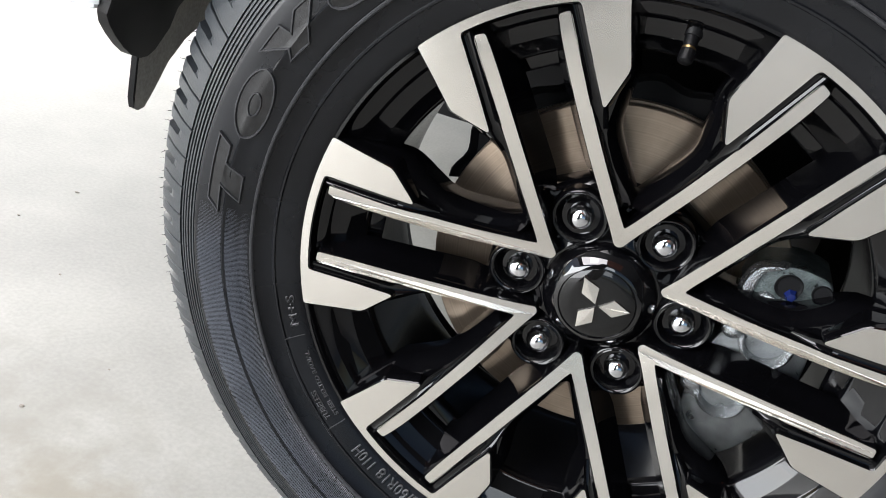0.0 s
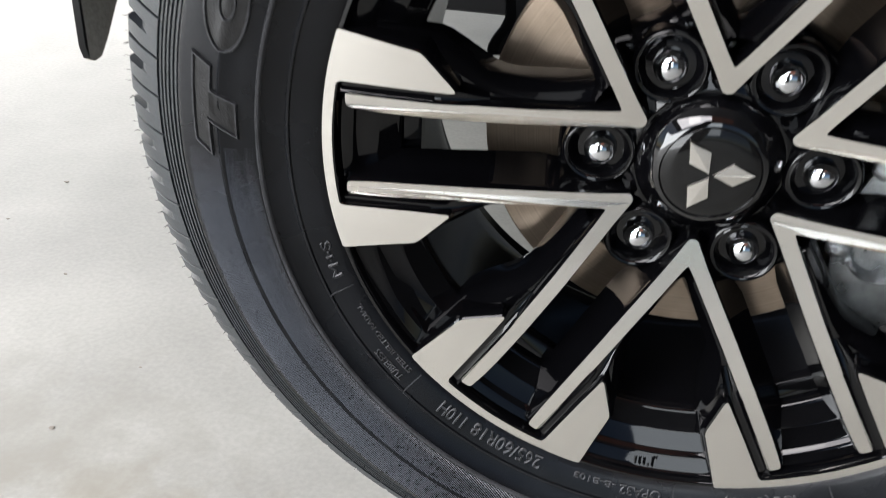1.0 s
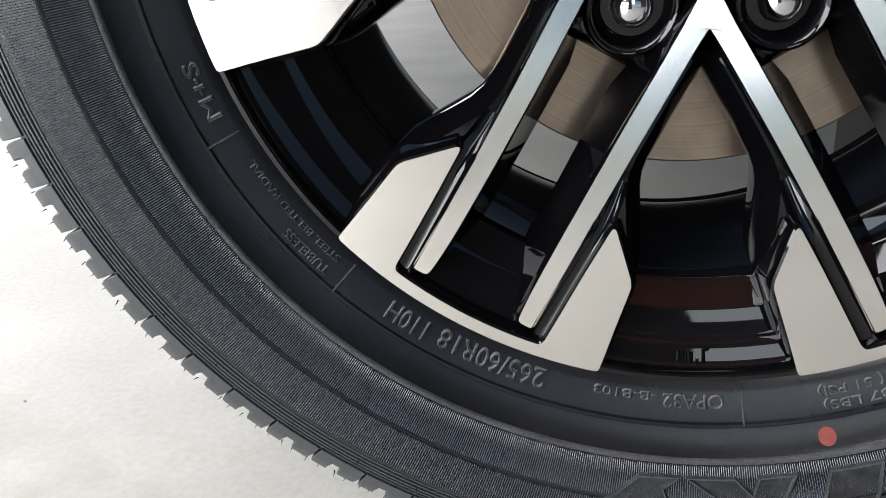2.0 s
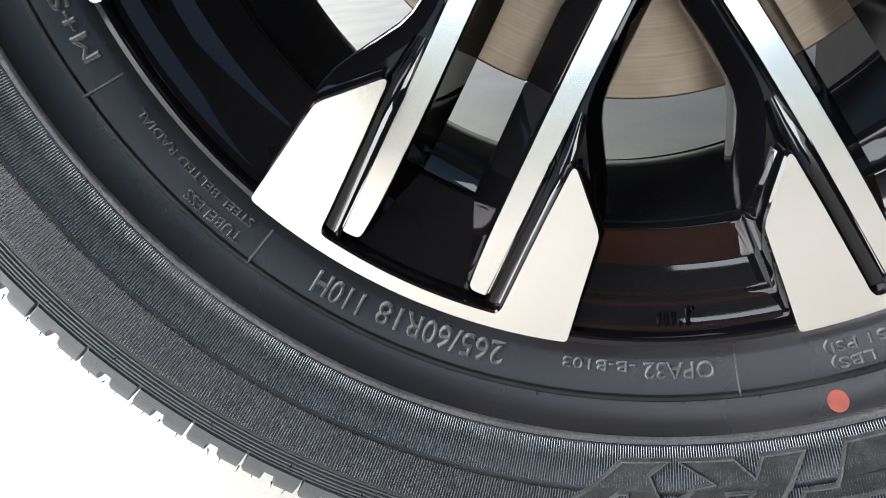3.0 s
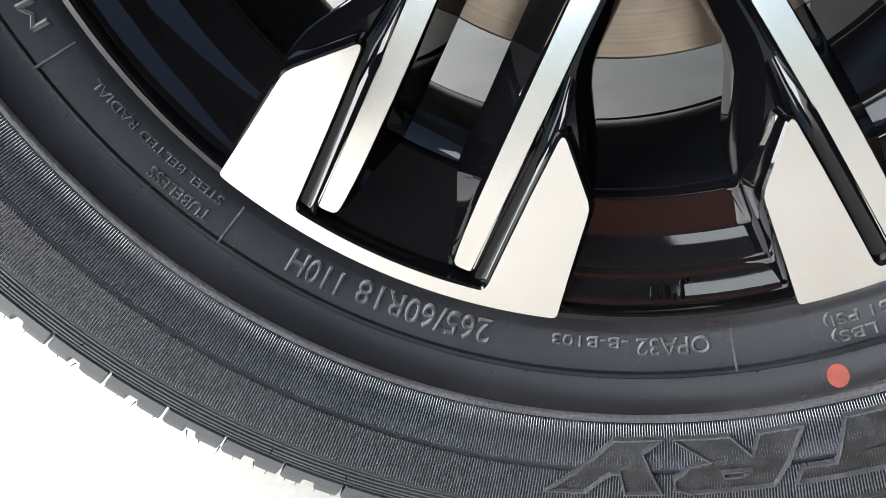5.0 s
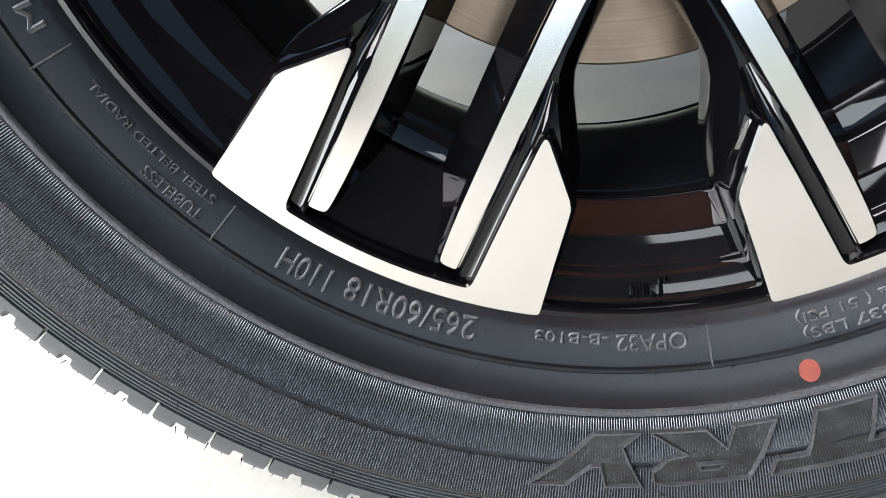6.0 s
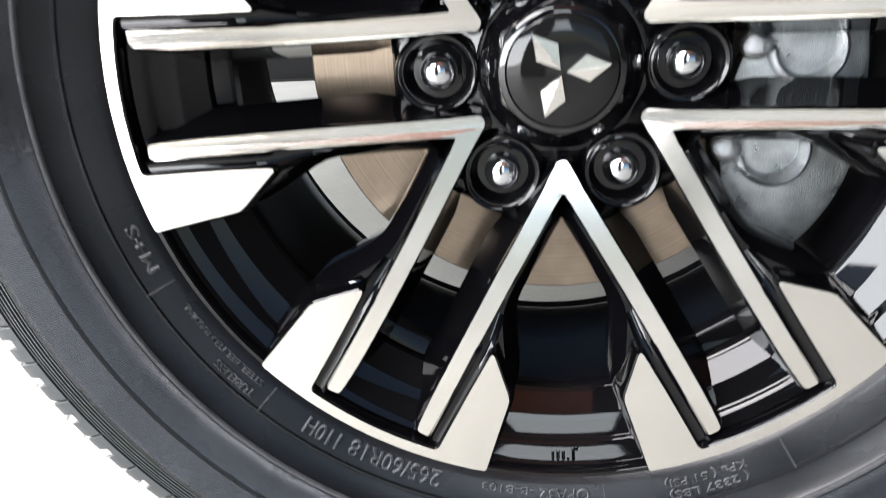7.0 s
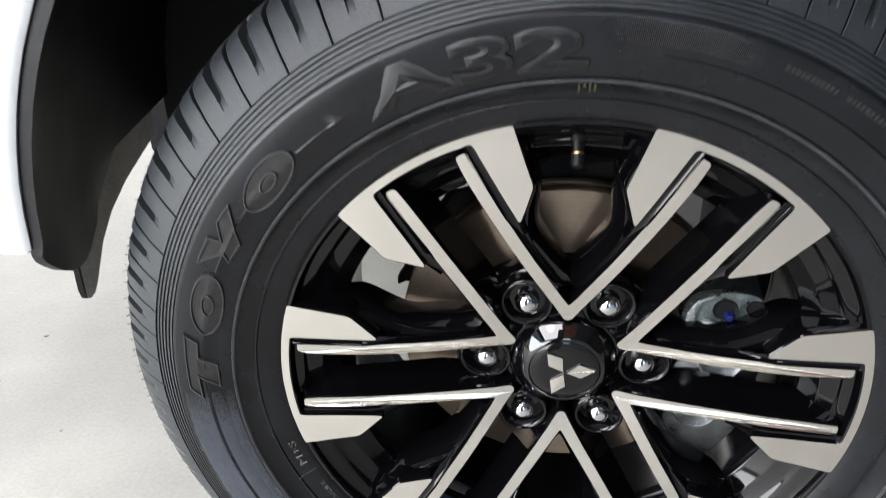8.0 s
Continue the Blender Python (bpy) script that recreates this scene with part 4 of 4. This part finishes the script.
def arch_row(y, wide=0.0):
    """The wheel opening's outline at a depth: a round arch whose tail runs down behind the tyre."""
    R = mapped(y, (0.0, 0.02, 0.10, 0.34), (0.430, 0.434, 0.446, 0.455)) + wide
    low = mapped(y, (0.0, 0.008, 0.02, 0.035, 0.05, 0.07, 0.085, 0.10, 0.122, 0.134, 0.19, 0.34), (0.116, 0.104, 0.092, 0.079, 0.069, 0.061, 0.059, 0.062, 0.078, 0.096, 0.130, 0.165))
    pts = [(R * math.cos(radians(a)), 0.10 + R * math.sin(radians(a))) for a in range(0, 177, 4)]
    x0, z0 = pts[-1]
    for i in range(1, 5):
        z = z0 + (low - z0) * i / 4
        pts.append((x0 - 0.001 * i - 0.02 * (z0 - z) * (y > 0.05), z))
    return pts


bm = bmesh.new()
ys = (-0.003, 0.002, 0.008, 0.02, 0.035, 0.05, 0.07, 0.085, 0.10, 0.122, 0.134, 0.19, 0.26, 0.34)
L = [[bm.verts.new((x, y, z)) for x, z in arch_row(max(0, y), -0.004 * (y < 0))] for y in ys]
Q = [[bm.verts.new((x, max(y, 0.004), z)) for x, z in arch_row(max(0, y), 0.010)] for y in ys]
for G in (L, Q):
    for A, B in zip(G, G[1:]):
        for j in range(len(A) - 1):
            bm.faces.new((A[j], A[j + 1], B[j + 1], B[j]))
for A, B in ((L[0], Q[0]), (L[-1], Q[-1])):
    for j in range(len(A) - 1):
        bm.faces.new((A[j], A[j + 1], B[j + 1], B[j]))
for A, B, C, D in zip(L, L[1:], Q, Q[1:]):
    bm.faces.new((A[-1], B[-1], D[-1], C[-1]))
part("arch_liner", bm, PLASTIC, car, "black plastic wheel arch liner and trim", 40)
bm = bmesh.new()
box(bm, (-0.46, 0.335, 0.10), (0.46, 0.345, 0.56), 0.0)
part("arch_back", bm, LINER, car, "dark back of the wheel arch", 0)

# white panels: fender over the opening, lower body side behind it
bm = bmesh.new()
L = []
for i in range(46):
    a = 177.5 - 177.5 * i / 45
    L.append([bm.verts.new((r * math.cos(radians(a)), y, 0.10 + r * math.sin(radians(a)))) for r, y in ((0.444, 0.020), (0.4405, 0.0015), (0.446, -0.004), (0.48, -0.007), (0.62, 0.0), (0.80, 0.03))])
for A, B in zip(L, L[1:]):
    for j in range(5):
        bm.faces.new((A[j], A[j + 1], B[j + 1], B[j]))
part("fender", bm, PEARL, car, "white painted fender round the wheel opening", 40)
bm = bmesh.new()
box(bm, (-2.4, 0.0, 0.113), (-0.4425, 0.022, 0.60), 0.006)
box(bm, (-2.4, 0.018, 0.118), (-0.53, 0.30, 0.60), 0.012)
part("side_sill", bm, PEARL, car, "white painted lower body side", 40)

# mud flap hung under the liner's tail; its pale face paints in light off the floor
bm = bmesh.new()
rows = []
for y, lo, hi in ((0.118, 0.000, 0.110), (0.121, -0.011, 0.120), (0.128, -0.015, 0.130), (0.138, -0.014, 0.145), (0.150, -0.003, 0.155), (0.176, 0.026, 0.170), (0.205, 0.045, 0.185), (0.25, 0.061, 0.20), (0.30, 0.071, 0.21), (0.34, 0.078, 0.22)):
    rows.append([bm.verts.new((-0.4770 - 0.005 * (1 - t) - off, y, lo + (hi - lo) * t)) for off in (0, 0.006) for t in ((0, 0.33, 0.66, 1) if off == 0 else (1, 0.66, 0.33, 0))])
for A, B in zip(rows, rows[1:]):
    for j in range(8):
        bm.faces.new((A[j], A[(j + 1) % 8], B[(j + 1) % 8], B[j])).material_index = int(j in (3, 4, 5, 6) or A is rows[0])
bm.faces.new(rows[0]).material_index = 1
bm.faces.new(rows[-1])
part("mud_flap", bm, [FLAP, PLASTIC], car, "rubber mud flap with floor light painted on its inner face", 40)

# chassis, dark and in the shade, and an unseen slab added to shade the floor
bm = bmesh.new()
box(bm, (-0.06, 0.37, 0.02), (0.75, 0.55, 0.45), 0.02)
box(bm, (0.20, 0.30, -0.36), (0.80, 0.50, 0.06), 0.02)
box(bm, (0.02, 0.12, -0.035), (0.10, 0.40, 0.055), 0.015)
part("chassis", bm, LINER, car, "dark chassis behind the brake", 40)
bm = bmesh.new()
# slab in place of the underbody, sized for its shade on the floor
box(bm, (-0.65, 0.64, -0.10), (1.6, 1.9, 0.06), 0.02)
part("underbody", bm, LINER, car, "dark underbody slab, unseen, added to shade the floor", 40)

# grit on the floor
rnd = random.Random(11)
for x, y, r in ((-0.557, 0.055, 0.0024), (-0.84, 0.52, 0.003), (-0.853, 0.40, 0.002), (-0.70, 0.30, 0.0018), (-0.52, 0.16, 0.0015)):
    bm = bmesh.new()
    bmesh.ops.create_icosphere(bm, subdivisions=1, radius=r)
    for v in bm.verts:
        v.co *= rnd.uniform(0.7, 1.2)
        v.co = Vector((v.co.x * 1.5 + x, v.co.y + y, max(0.0, v.co.z * 0.5 + r * 0.3)))
    ob = link("grit", bm, GRIT, None, "", 30)
    ob.matrix_basis = Matrix.Identity(4)
    tagged(ob, "small grey speck of grit lying on the floor", "grit", group="grit on the floor")
